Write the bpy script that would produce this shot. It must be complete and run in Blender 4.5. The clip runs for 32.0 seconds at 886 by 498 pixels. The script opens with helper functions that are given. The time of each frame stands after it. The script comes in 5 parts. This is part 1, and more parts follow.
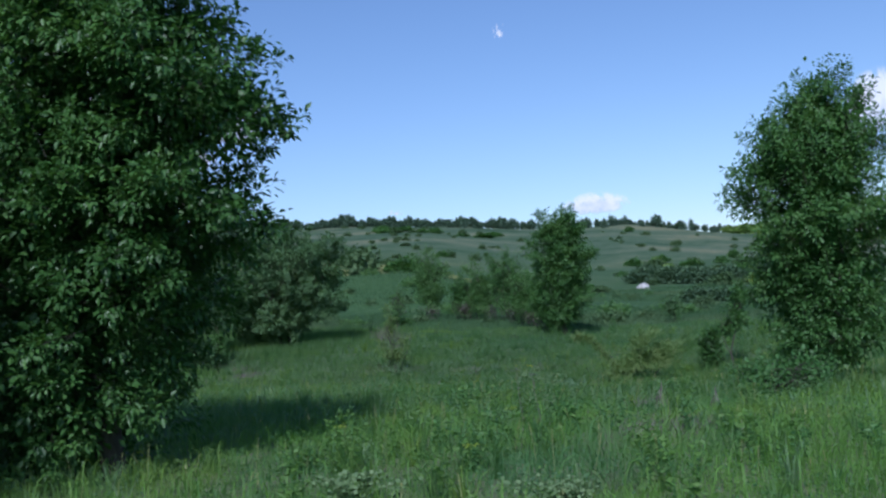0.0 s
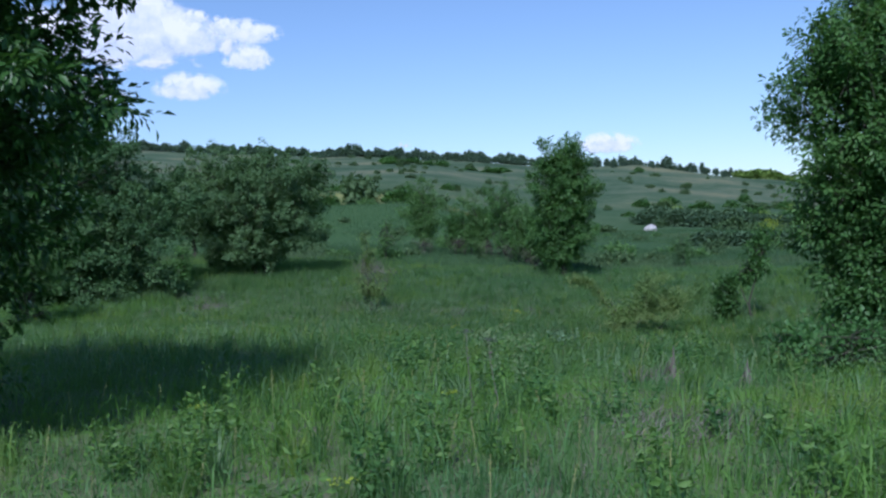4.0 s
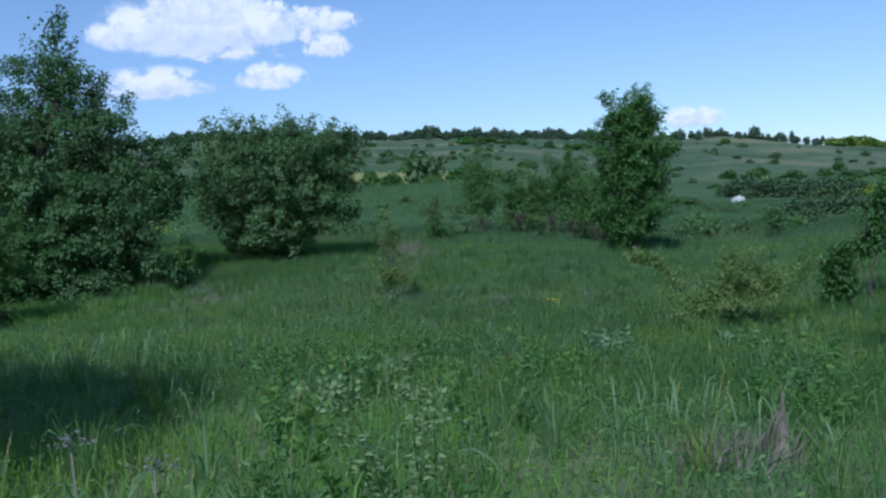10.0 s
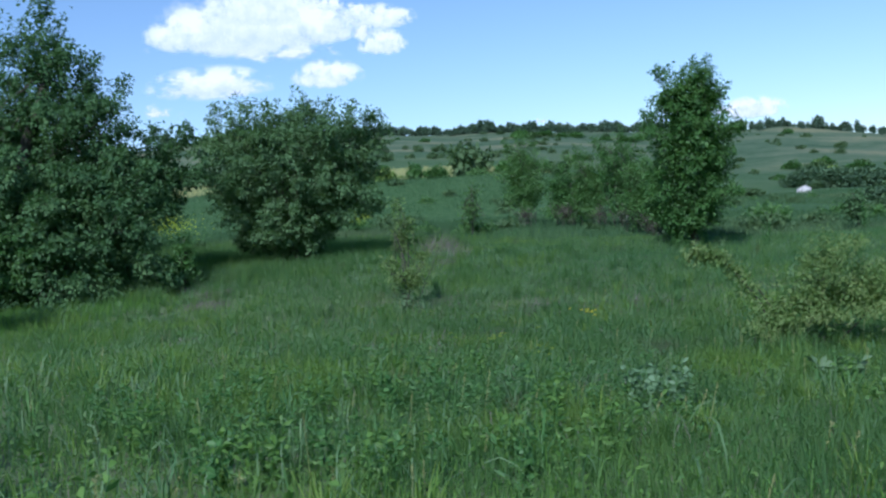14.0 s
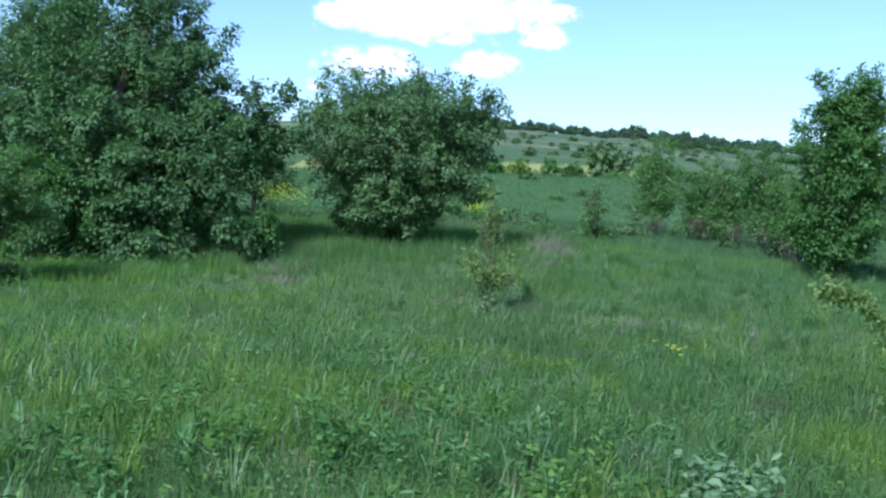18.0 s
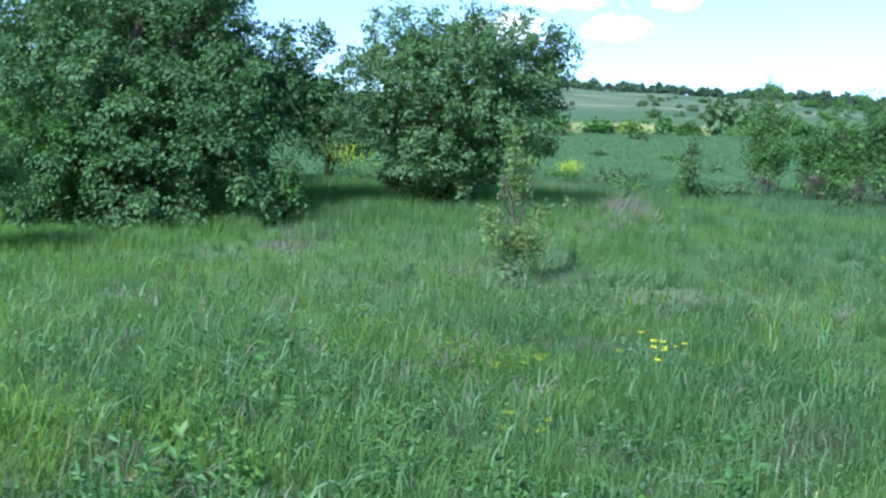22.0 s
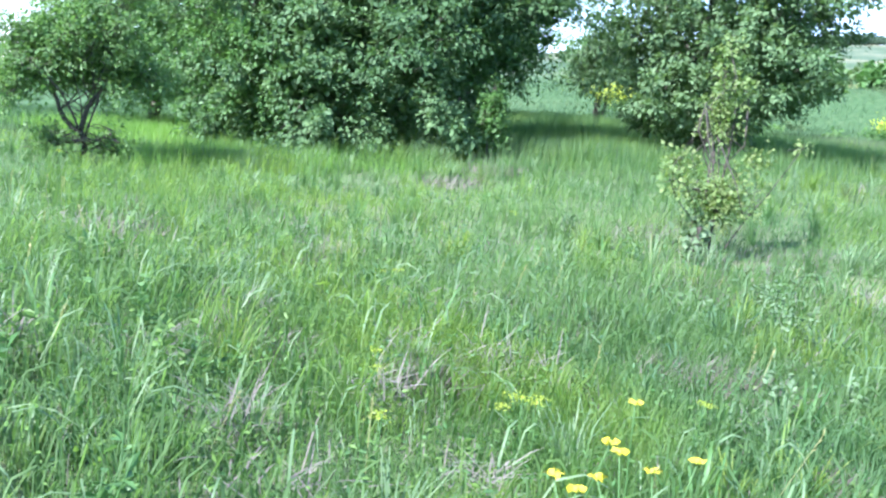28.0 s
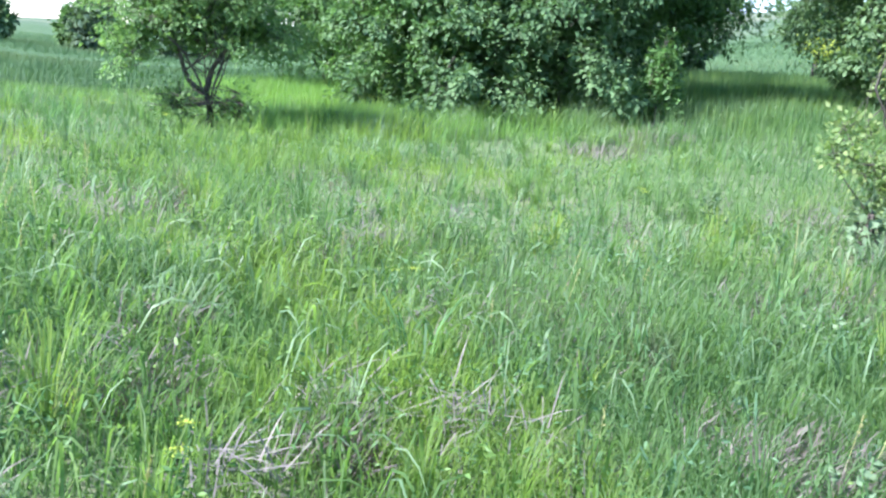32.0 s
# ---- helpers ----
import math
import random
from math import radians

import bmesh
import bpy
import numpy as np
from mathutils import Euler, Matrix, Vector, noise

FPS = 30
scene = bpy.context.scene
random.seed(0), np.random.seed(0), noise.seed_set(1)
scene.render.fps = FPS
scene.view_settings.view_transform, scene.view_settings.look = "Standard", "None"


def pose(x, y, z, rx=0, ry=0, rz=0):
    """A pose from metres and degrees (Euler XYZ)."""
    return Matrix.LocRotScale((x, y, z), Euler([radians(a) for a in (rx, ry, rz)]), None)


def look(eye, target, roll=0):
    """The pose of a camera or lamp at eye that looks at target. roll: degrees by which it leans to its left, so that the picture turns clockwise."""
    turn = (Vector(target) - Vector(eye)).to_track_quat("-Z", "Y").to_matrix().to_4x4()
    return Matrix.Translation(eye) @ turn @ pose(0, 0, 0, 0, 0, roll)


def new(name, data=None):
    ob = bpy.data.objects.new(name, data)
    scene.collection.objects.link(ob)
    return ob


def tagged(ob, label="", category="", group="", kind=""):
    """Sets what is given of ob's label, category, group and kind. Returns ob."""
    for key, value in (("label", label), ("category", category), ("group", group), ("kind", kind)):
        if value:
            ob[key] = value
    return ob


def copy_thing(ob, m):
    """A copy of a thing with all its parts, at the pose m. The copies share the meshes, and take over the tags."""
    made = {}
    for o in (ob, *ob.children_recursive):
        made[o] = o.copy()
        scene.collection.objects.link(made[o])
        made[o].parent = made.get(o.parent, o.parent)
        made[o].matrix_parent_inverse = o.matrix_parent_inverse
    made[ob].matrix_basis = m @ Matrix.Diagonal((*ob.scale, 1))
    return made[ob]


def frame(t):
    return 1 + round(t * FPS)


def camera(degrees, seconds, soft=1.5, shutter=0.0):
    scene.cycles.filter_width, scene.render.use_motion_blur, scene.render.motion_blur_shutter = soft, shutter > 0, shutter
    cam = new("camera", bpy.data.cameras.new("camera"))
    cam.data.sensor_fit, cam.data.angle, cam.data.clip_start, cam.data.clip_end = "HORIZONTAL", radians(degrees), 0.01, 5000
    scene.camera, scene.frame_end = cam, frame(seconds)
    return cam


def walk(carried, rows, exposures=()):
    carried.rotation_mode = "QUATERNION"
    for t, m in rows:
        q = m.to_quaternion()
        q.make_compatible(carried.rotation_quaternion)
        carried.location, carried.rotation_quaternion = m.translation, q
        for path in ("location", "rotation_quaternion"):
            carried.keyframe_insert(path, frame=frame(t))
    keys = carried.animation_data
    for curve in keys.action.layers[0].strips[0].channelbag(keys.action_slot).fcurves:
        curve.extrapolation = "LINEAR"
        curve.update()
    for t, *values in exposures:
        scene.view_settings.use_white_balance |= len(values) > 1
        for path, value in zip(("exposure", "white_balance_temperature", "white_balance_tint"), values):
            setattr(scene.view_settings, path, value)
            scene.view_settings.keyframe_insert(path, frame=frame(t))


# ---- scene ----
cam = camera(46.0, 32.0, soft=2.4)
PATH = [
    (0, (2.06, 16.432, 2.327), (1.322, 18.288, 2.438), -4.7),
    (0.5, (2.033, 16.558, 2.348), (1.261, 18.402, 2.431), -1.5),
    (1, (2.048, 16.923, 2.335), (1.286, 18.771, 2.408), -2.0),
    (1.5, (1.916, 17.318, 2.339), (1.129, 19.156, 2.354), -3.0),
    (2, (1.786, 17.773, 2.309), (1.047, 19.631, 2.348), -2.4),
    (2.5, (1.689, 18.371, 2.26), (0.943, 20.226, 2.312), -2.5),
    (3, (1.545, 18.906, 2.287), (0.796, 20.761, 2.323), -2.0),
    (3.5, (1.421, 19.419, 2.277), (0.673, 21.274, 2.265), -2.5),
    (5.5, (1.207, 20.553, 2.224), (0.374, 22.372, 2.217), -2.5),
    (6, (1.136, 20.876, 2.205), (0.299, 22.692, 2.156), -4.0),
    (6.5, (1.001, 21.411, 2.176), (0.122, 23.207, 2.122), -2.1),
    (7, (0.883, 21.908, 2.157), (0.049, 23.724, 2.084), 0.1),
    (7.5, (0.795, 22.368, 2.133), (-0.073, 24.169, 2.08), 0.3),
    (8, (0.666, 23.036, 2.045), (-0.235, 24.822, 2.05), -0.8),
    (8.5, (0.579, 23.402, 2.012), (-0.311, 25.193, 1.974), -6.3),
    (9, (0.495, 23.866, 2.013), (-0.43, 25.639, 1.988), -2.1),
    (9.5, (0.431, 24.354, 2.015), (-0.477, 26.134, 1.953), -4.8),
    (10, (0.373, 24.953, 2.012), (-0.534, 26.735, 1.972), -4.1),
    (10.5, (0.343, 25.306, 2.004), (-0.628, 27.054, 2.001), -6.7),
    (11, (0.237, 25.828, 2.024), (-0.69, 27.599, 1.98), -4.7),
    (11.5, (0.089, 26.369, 1.961), (-0.887, 28.113, 1.868), -5.1),
    (12, (-0.052, 26.811, 1.952), (-1.01, 28.564, 1.856), -5.3),
    (12.5, (-0.254, 27.268, 1.919), (-1.238, 29.008, 1.864), -4.0),
    (13, (-0.397, 27.681, 1.925), (-1.357, 29.434, 1.86), -3.1),
    (13.5, (-0.523, 28.055, 1.918), (-1.508, 29.795, 1.865), -5.1),
    (15.5, (-0.881, 29.078, 1.911), (-1.963, 30.76, 1.92), -1.8),
    (16, (-0.919, 29.306, 1.918), (-1.962, 31.012, 1.91), -2.9),
    (16.5, (-0.998, 29.563, 1.917), (-2.152, 31.197, 1.9), -0.7),
    (17, (-1.135, 30.049, 1.882), (-2.311, 31.666, 1.848), 1.9),
    (17.5, (-1.202, 30.459, 1.871), (-2.4, 32.06, 1.84), 1.0),
    (18, (-1.269, 30.944, 1.844), (-2.49, 32.527, 1.799), 2.0),
    (18.5, (-1.366, 31.376, 1.841), (-2.603, 32.946, 1.792), -0.5),
    (19, (-1.42, 31.749, 1.815), (-2.677, 33.303, 1.763), 2.0),
    (19.5, (-1.506, 32.3, 1.78), (-2.81, 33.817, 1.778), 4.0),
    (20, (-1.584, 32.759, 1.78), (-2.894, 34.27, 1.734), 2.3),
    (20.5, (-1.682, 33.205, 1.794), (-3.017, 34.694, 1.779), 2.5),
    (21, (-1.79, 33.624, 1.763), (-3.125, 35.112, 1.698), 2.9),
    (21.5, (-1.925, 34.149, 1.695), (-3.333, 35.567, 1.619), 2.8),
    (22, (-2.064, 34.58, 1.67), (-3.47, 35.998, 1.558), 1.2),
    (22.5, (-2.226, 35.057, 1.628), (-3.657, 36.452, 1.546), 0.6),
    (23, (-2.368, 35.442, 1.617), (-3.805, 36.826, 1.476), 1.5),
    (23.5, (-2.488, 35.835, 1.62), (-3.97, 37.166, 1.442), 2.7),
    (24, (-2.635, 36.135, 1.613), (-4.143, 37.437, 1.442), 2.1),
    (24.5, (-2.775, 36.415, 1.616), (-4.309, 37.685, 1.432), 1.2),
    (25, (-2.967, 36.785, 1.598), (-4.54, 38.008, 1.422), 2.1),
    (25.5, (-3.06, 37.079, 1.576), (-4.658, 38.264, 1.369), 3.0),
    (26, (-3.12, 37.256, 1.566), (-4.741, 38.404, 1.33), 1.5),
    (26.5, (-3.189, 37.422, 1.564), (-4.84, 38.523, 1.317), 3.9),
    (28.5, (-3.798, 38.569, 1.465), (-5.567, 39.473, 1.237), 4.5),
    (29, (-3.883, 38.759, 1.496), (-5.674, 39.619, 1.265), 4.4),
    (29.5, (-3.98, 38.99, 1.499), (-5.807, 39.756, 1.23), 5.1),
    (30, (-4.117, 39.166, 1.515), (-5.955, 39.908, 1.246), 5.6),
    (30.5, (-4.228, 39.35, 1.522), (-6.06, 40.094, 1.222), 4.0),
    (31, (-4.381, 39.56, 1.515), (-6.254, 40.18, 1.189), 5.7),
    (31.5, (-4.469, 39.768, 1.54), (-6.348, 40.367, 1.212), 3.4),
    (32, (-4.707, 39.938, 1.526), (-6.601, 40.484, 1.183), 4.8),
]
walk(cam, [(t, look(eye, target, roll)) for t, eye, target, roll in PATH],
     exposures=[(0, 0.06, 5250, 18), (3.5, 0.14, 5250, 19), (8, -0.01, 5200, 14), (10, 0.05, 5220, 14), (11, 0.03, 5200, 14), (12, 0.27, 5250, 13), (13, 0.33, 5250, 13), (16, 0.4, 5250, 13), (17.5, 0.85, 5350, 11), (19, 1.0, 5250, 10), (21, 1.3, 5200, 10), (23, 1.5, 5200, 12), (26.5, 1.93, 5450, 18), (28.5, 2.54, 5550, 27), (29.2, 2.45, 5550, 27), (30, 2.31, 5650, 27), (32, 2.38, 5650, 28)])

# ---- light ----
SUN_AZ, SUN_EL = radians(168), radians(41)
world = bpy.data.worlds.new("sky")
scene.world = world
world.use_nodes = True
wn = world.node_tree.nodes
sky = wn.new("ShaderNodeTexSky")
sky.sky_type, sky.sun_disc = "NISHITA", False
sky.sun_elevation, sky.sun_rotation = SUN_EL, SUN_AZ
sky.air_density, sky.dust_density, sky.ozone_density = 1.0, 0.25, 2.3
world.node_tree.links.new(sky.outputs[0], wn["Background"].inputs[0])
wn["Background"].inputs[1].default_value = 0.1
sun_dir = Vector((math.sin(SUN_AZ) * math.cos(SUN_EL), math.cos(SUN_AZ) * math.cos(SUN_EL), math.sin(SUN_EL)))
sun_data = bpy.data.lights.new("sun", "SUN")
sun_data.energy, sun_data.angle, sun_data.color = 3.85, radians(0.53), (1.0, 0.95, 0.87)
sun = new("sun", sun_data)
sun.matrix_world = look(Vector((0, 0, 60)) + sun_dir * 100, (0, 0, 60))


# ---- materials ----
def mat_base(name):
    m = bpy.data.materials.new(name)
    m.use_nodes = True
    nt = m.node_tree
    return m, nt, nt.nodes, nt.links, nt.nodes["Principled BSDF"]


def ramp(nodes, stops):
    r = nodes.new("ShaderNodeValToRGB")
    while len(r.color_ramp.elements) < len(stops):
        r.color_ramp.elements.new(0.5)
    for e, (p, c) in zip(r.color_ramp.elements, stops):
        e.position, e.color = p, (*c, 1)
    return r


def noise_node(nodes, links, scale, detail=4.0, coord="Object"):
    tc = nodes.new("ShaderNodeTexCoord")
    n = nodes.new("ShaderNodeTexNoise")
    n.inputs["Scale"].default_value, n.inputs["Detail"].default_value = scale, detail
    links.new(tc.outputs[coord], n.inputs["Vector"])
    return n


def leaf_material(name, dark, mid, light, rough=0.5, translucent=0.3, patch=0.8, patch_amount=0.5, tint=None, speckle=1.0):
    """Leaves and blades: colour varies from piece to piece and in drifts, with light passing through."""
    m, nt, nodes, links, p = mat_base(name)
    geo = nodes.new("ShaderNodeNewGeometry")
    drift = noise_node(nodes, links, patch, 3.0)
    mix = nodes.new("ShaderNodeMath")
    mix.operation = "MULTIPLY_ADD"
    links.new(drift.outputs["Fac"], mix.inputs[0])
    mix.inputs[1].default_value = patch_amount * 2.2
    mul = nodes.new("ShaderNodeMath")
    mul.operation = "MULTIPLY_ADD"
    links.new(geo.outputs["Random Per Island"], mul.inputs[0])
    mul.inputs[1].default_value = (1 - patch_amount) * speckle
    mul.inputs[2].default_value = -0.6 * patch_amount + (1 - patch_amount) * (1 - speckle) / 2
    links.new(mul.outputs[0], mix.inputs[2])
    r = ramp(nodes, [(0.0, dark), (0.5, mid), (1.0, light)])
    links.new(mix.outputs[0], r.inputs[0])
    colour = r.outputs[0]
    for shade, scale, low, high in tint or ():
        n2 = noise_node(nodes, links, scale, 4.0)
        m2 = nodes.new("ShaderNodeMapRange")
        m2.inputs["From Min"].default_value, m2.inputs["From Max"].default_value = low, high
        m2.inputs["To Max"].default_value = 0.75
        links.new(n2.outputs["Fac"], m2.inputs["Value"])
        mx = nodes.new("ShaderNodeMix")
        mx.data_type = "RGBA"
        links.new(m2.outputs[0], mx.inputs[0])
        links.new(colour, mx.inputs[6])
        mx.inputs[7].default_value = (*shade, 1)
        colour = mx.outputs[2]
    links.new(colour, p.inputs["Base Color"])
    p.inputs["Roughness"].default_value = rough
    p.inputs["Specular IOR Level"].default_value = 0.35
    tr = nodes.new("ShaderNodeBsdfTranslucent")
    warm = nodes.new("ShaderNodeMix")
    warm.data_type, warm.blend_type = "RGBA", "MULTIPLY"
    warm.inputs[0].default_value = 1.0
    links.new(colour, warm.inputs[6])
    warm.inputs[7].default_value = (1.3, 1.35, 0.75, 1)
    links.new(warm.outputs[2], tr.inputs["Color"])
    ms = nodes.new("ShaderNodeMixShader")
    ms.inputs[0].default_value = translucent
    links.new(p.outputs[0], ms.inputs[1])
    links.new(tr.outputs[0], ms.inputs[2])
    links.new(ms.outputs[0], nodes["Material Output"].inputs[0])
    return m


def solid_material(name, a, b, scale=8.0, rough=0.85, bump=0.4, stretch=(1, 1, 1)):
    """Bark, stone, soil: two colours in noise with fine relief."""
    m, nt, nodes, links, p = mat_base(name)
    tc = nodes.new("ShaderNodeTexCoord")
    mp = nodes.new("ShaderNodeMapping")
    mp.inputs["Scale"].default_value = stretch
    links.new(tc.outputs["Object"], mp.inputs[0])
    n = nodes.new("ShaderNodeTexNoise")
    n.inputs["Scale"].default_value, n.inputs["Detail"].default_value = scale, 8
    n.inputs["Roughness"].default_value = 0.65
    links.new(mp.outputs[0], n.inputs["Vector"])
    r = ramp(nodes, [(0.3, a), (0.7, b)])
    links.new(n.outputs["Fac"], r.inputs[0])
    links.new(r.outputs[0], p.inputs["Base Color"])
    p.inputs["Roughness"].default_value = rough
    b_ = nodes.new("ShaderNodeBump")
    b_.inputs["Strength"].default_value, b_.inputs["Distance"].default_value = bump, 0.02
    links.new(n.outputs["Fac"], b_.inputs["Height"])
    links.new(b_.outputs[0], p.inputs["Normal"])
    return m


# darker pear leaf: the shade within the near crown is put into its colour
M_PEAR = leaf_material("pear_leaf", (0.022, 0.06, 0.015), (0.052, 0.128, 0.029), (0.13, 0.25, 0.06), 0.42, 0.3, speckle=0.7)
M_DARK = leaf_material("dark_leaf", (0.032, 0.079, 0.03), (0.068, 0.146, 0.051), (0.15, 0.252, 0.097), 0.66, 0.33, speckle=0.75)
M_GREY = leaf_material("grey_green_leaf", (0.05, 0.108, 0.042), (0.1, 0.186, 0.074), (0.185, 0.285, 0.13), 0.66, 0.38, speckle=0.6)
# lighter copy of the pear leaf, with sunlight put into its colour
M_PEARLIT = leaf_material("sunlit_pear_leaf", (0.036, 0.094, 0.026), (0.082, 0.182, 0.048), (0.175, 0.295, 0.09), 0.45, 0.4, speckle=0.55)
M_FRESH = leaf_material("fresh_leaf", (0.042, 0.115, 0.028), (0.08, 0.18, 0.046), (0.135, 0.255, 0.078), 0.5, 0.38)
M_YELLOW = leaf_material("yellowish_leaf", (0.092, 0.175, 0.05), (0.162, 0.25, 0.075), (0.285, 0.33, 0.13), 0.6, 0.42)
# some distant haze is put into this greyer leaf green
M_FAR = leaf_material("hazed_far_leaf", (0.042, 0.085, 0.045), (0.072, 0.13, 0.066), (0.11, 0.18, 0.085), 0.7, 0.3)
M_HILL = leaf_material("hill_leaf", (0.05, 0.1, 0.04), (0.085, 0.15, 0.058), (0.13, 0.2, 0.08), 0.7, 0.32)
# paler and bluer again: haze over the ridge trees is put into the colour
M_RIDGE = leaf_material("hazed_ridge_leaf", (0.062, 0.112, 0.08), (0.1, 0.165, 0.11), (0.15, 0.22, 0.14), 0.7, 0.32)
M_FARLIGHT = leaf_material("far_light_leaf", (0.10, 0.18, 0.04), (0.17, 0.27, 0.06), (0.27, 0.36, 0.09), 0.7, 0.3)
M_GRASS = leaf_material("meadow_grass", (0.076, 0.16, 0.05), (0.114, 0.216, 0.071), (0.172, 0.282, 0.108), 0.72, 0.58, 0.35, 0.5,
                         [((0.085, 0.19, 0.075), 0.37, 0.52, 0.66), ((0.175, 0.285, 0.05), 0.55, 0.5, 0.62), ((0.058, 0.145, 0.038), 0.83, 0.55, 0.67), ((0.14, 0.14, 0.10), 1.15, 0.62, 0.72)], speckle=0.5)
# darker copy of the meadow green; dimmer light on the slope is coloured in
M_BANK = leaf_material("darkened_bank_grass", (0.036, 0.085, 0.034), (0.056, 0.12, 0.046), (0.09, 0.165, 0.066), 0.8, 0.3, 0.22, 0.75, [((0.1, 0.145, 0.065), 0.06, 0.5, 0.62)])
# pale grass, with the sky's sheen on bent blades put into its colour
M_PALE = leaf_material("pale_grass", (0.088, 0.17, 0.072), (0.135, 0.23, 0.103), (0.205, 0.3, 0.145), 0.5, 0.38, 0.5, 0.3)
M_HERB = leaf_material("herb_leaf", (0.045, 0.125, 0.033), (0.085, 0.195, 0.055), (0.14, 0.265, 0.085), 0.5, 0.38, 0.7, 0.35,
                         [((0.085, 0.175, 0.095), 0.45, 0.5, 0.62), ((0.155, 0.26, 0.055), 0.6, 0.54, 0.64)])
M_LEAFY = leaf_material("yellow_green_leaf", (0.075, 0.165, 0.03), (0.12, 0.23, 0.05), (0.18, 0.305, 0.075), 0.5, 0.4)
M_PLUM = leaf_material("plum_leaf", (0.07, 0.155, 0.045), (0.115, 0.225, 0.07), (0.18, 0.31, 0.11), 0.5, 0.48)
M_SWARD = leaf_material("yellow_green_grass", (0.094, 0.202, 0.038), (0.15, 0.298, 0.056), (0.215, 0.365, 0.088), 0.55, 0.5, 0.4, 0.5,
                         [((0.08, 0.19, 0.08), 0.4, 0.52, 0.64), ((0.21, 0.32, 0.055), 0.6, 0.54, 0.65), ((0.145, 0.145, 0.095), 1.2, 0.64, 0.74)], speckle=0.55)
M_LIMEGRASS = leaf_material("lime_grass", (0.10, 0.19, 0.03), (0.16, 0.26, 0.045), (0.24, 0.33, 0.075), 0.5, 0.45, 0.6, 0.4)
M_SAGE = leaf_material("sage_leaf", (0.095, 0.18, 0.085), (0.145, 0.245, 0.125), (0.225, 0.32, 0.19), 0.6, 0.3)
M_RIPE = leaf_material("ripe_grass", (0.16, 0.2, 0.08), (0.28, 0.3, 0.12), (0.42, 0.42, 0.18), 0.6, 0.3)
M_SILVER = leaf_material("silver_leaf", (0.085, 0.155, 0.07), (0.13, 0.21, 0.1), (0.2, 0.275, 0.15), 0.65, 0.3)
M_DRY = leaf_material("dry_stalk", (0.11, 0.102, 0.082), (0.172, 0.162, 0.132), (0.265, 0.25, 0.205), 0.8, 0.15)
M_PETAL = leaf_material("yellow_petal", (0.48, 0.44, 0.02), (0.58, 0.52, 0.03), (0.66, 0.6, 0.05), 0.5, 0.2)
M_RAPE = leaf_material("rape_blossom", (0.27, 0.37, 0.03), (0.35, 0.45, 0.04), (0.43, 0.52, 0.06), 0.6, 0.25)
M_LIME = leaf_material("lime_flower", (0.2, 0.3, 0.03), (0.3, 0.39, 0.04), (0.4, 0.47, 0.06), 0.6, 0.25)
M_UMBEL = leaf_material("pale_umbel", (0.1, 0.175, 0.065), (0.17, 0.255, 0.11), (0.26, 0.345, 0.17), 0.6, 0.3)
M_LILAC = leaf_material("lilac_head", (0.1, 0.105, 0.1), (0.155, 0.158, 0.15), (0.23, 0.23, 0.215), 0.7, 0.15)
M_BARK = solid_material("bark", (0.025, 0.023, 0.016), (0.095, 0.085, 0.062), 14, 0.9, 0.8, (1, 1, 0.25))
M_DEADWOOD = solid_material("dead_wood", (0.055, 0.052, 0.038), (0.2, 0.19, 0.145), 16, 0.9, 0.8, (1, 1, 0.15))
M_ROCK = solid_material("white_stone", (0.22, 0.215, 0.2), (0.6, 0.585, 0.56), 3, 0.9, 0.9)
M_SOIL = solid_material("bare_soil", (0.06, 0.055, 0.042), (0.15, 0.135, 0.105), 20, 0.95, 0.8)


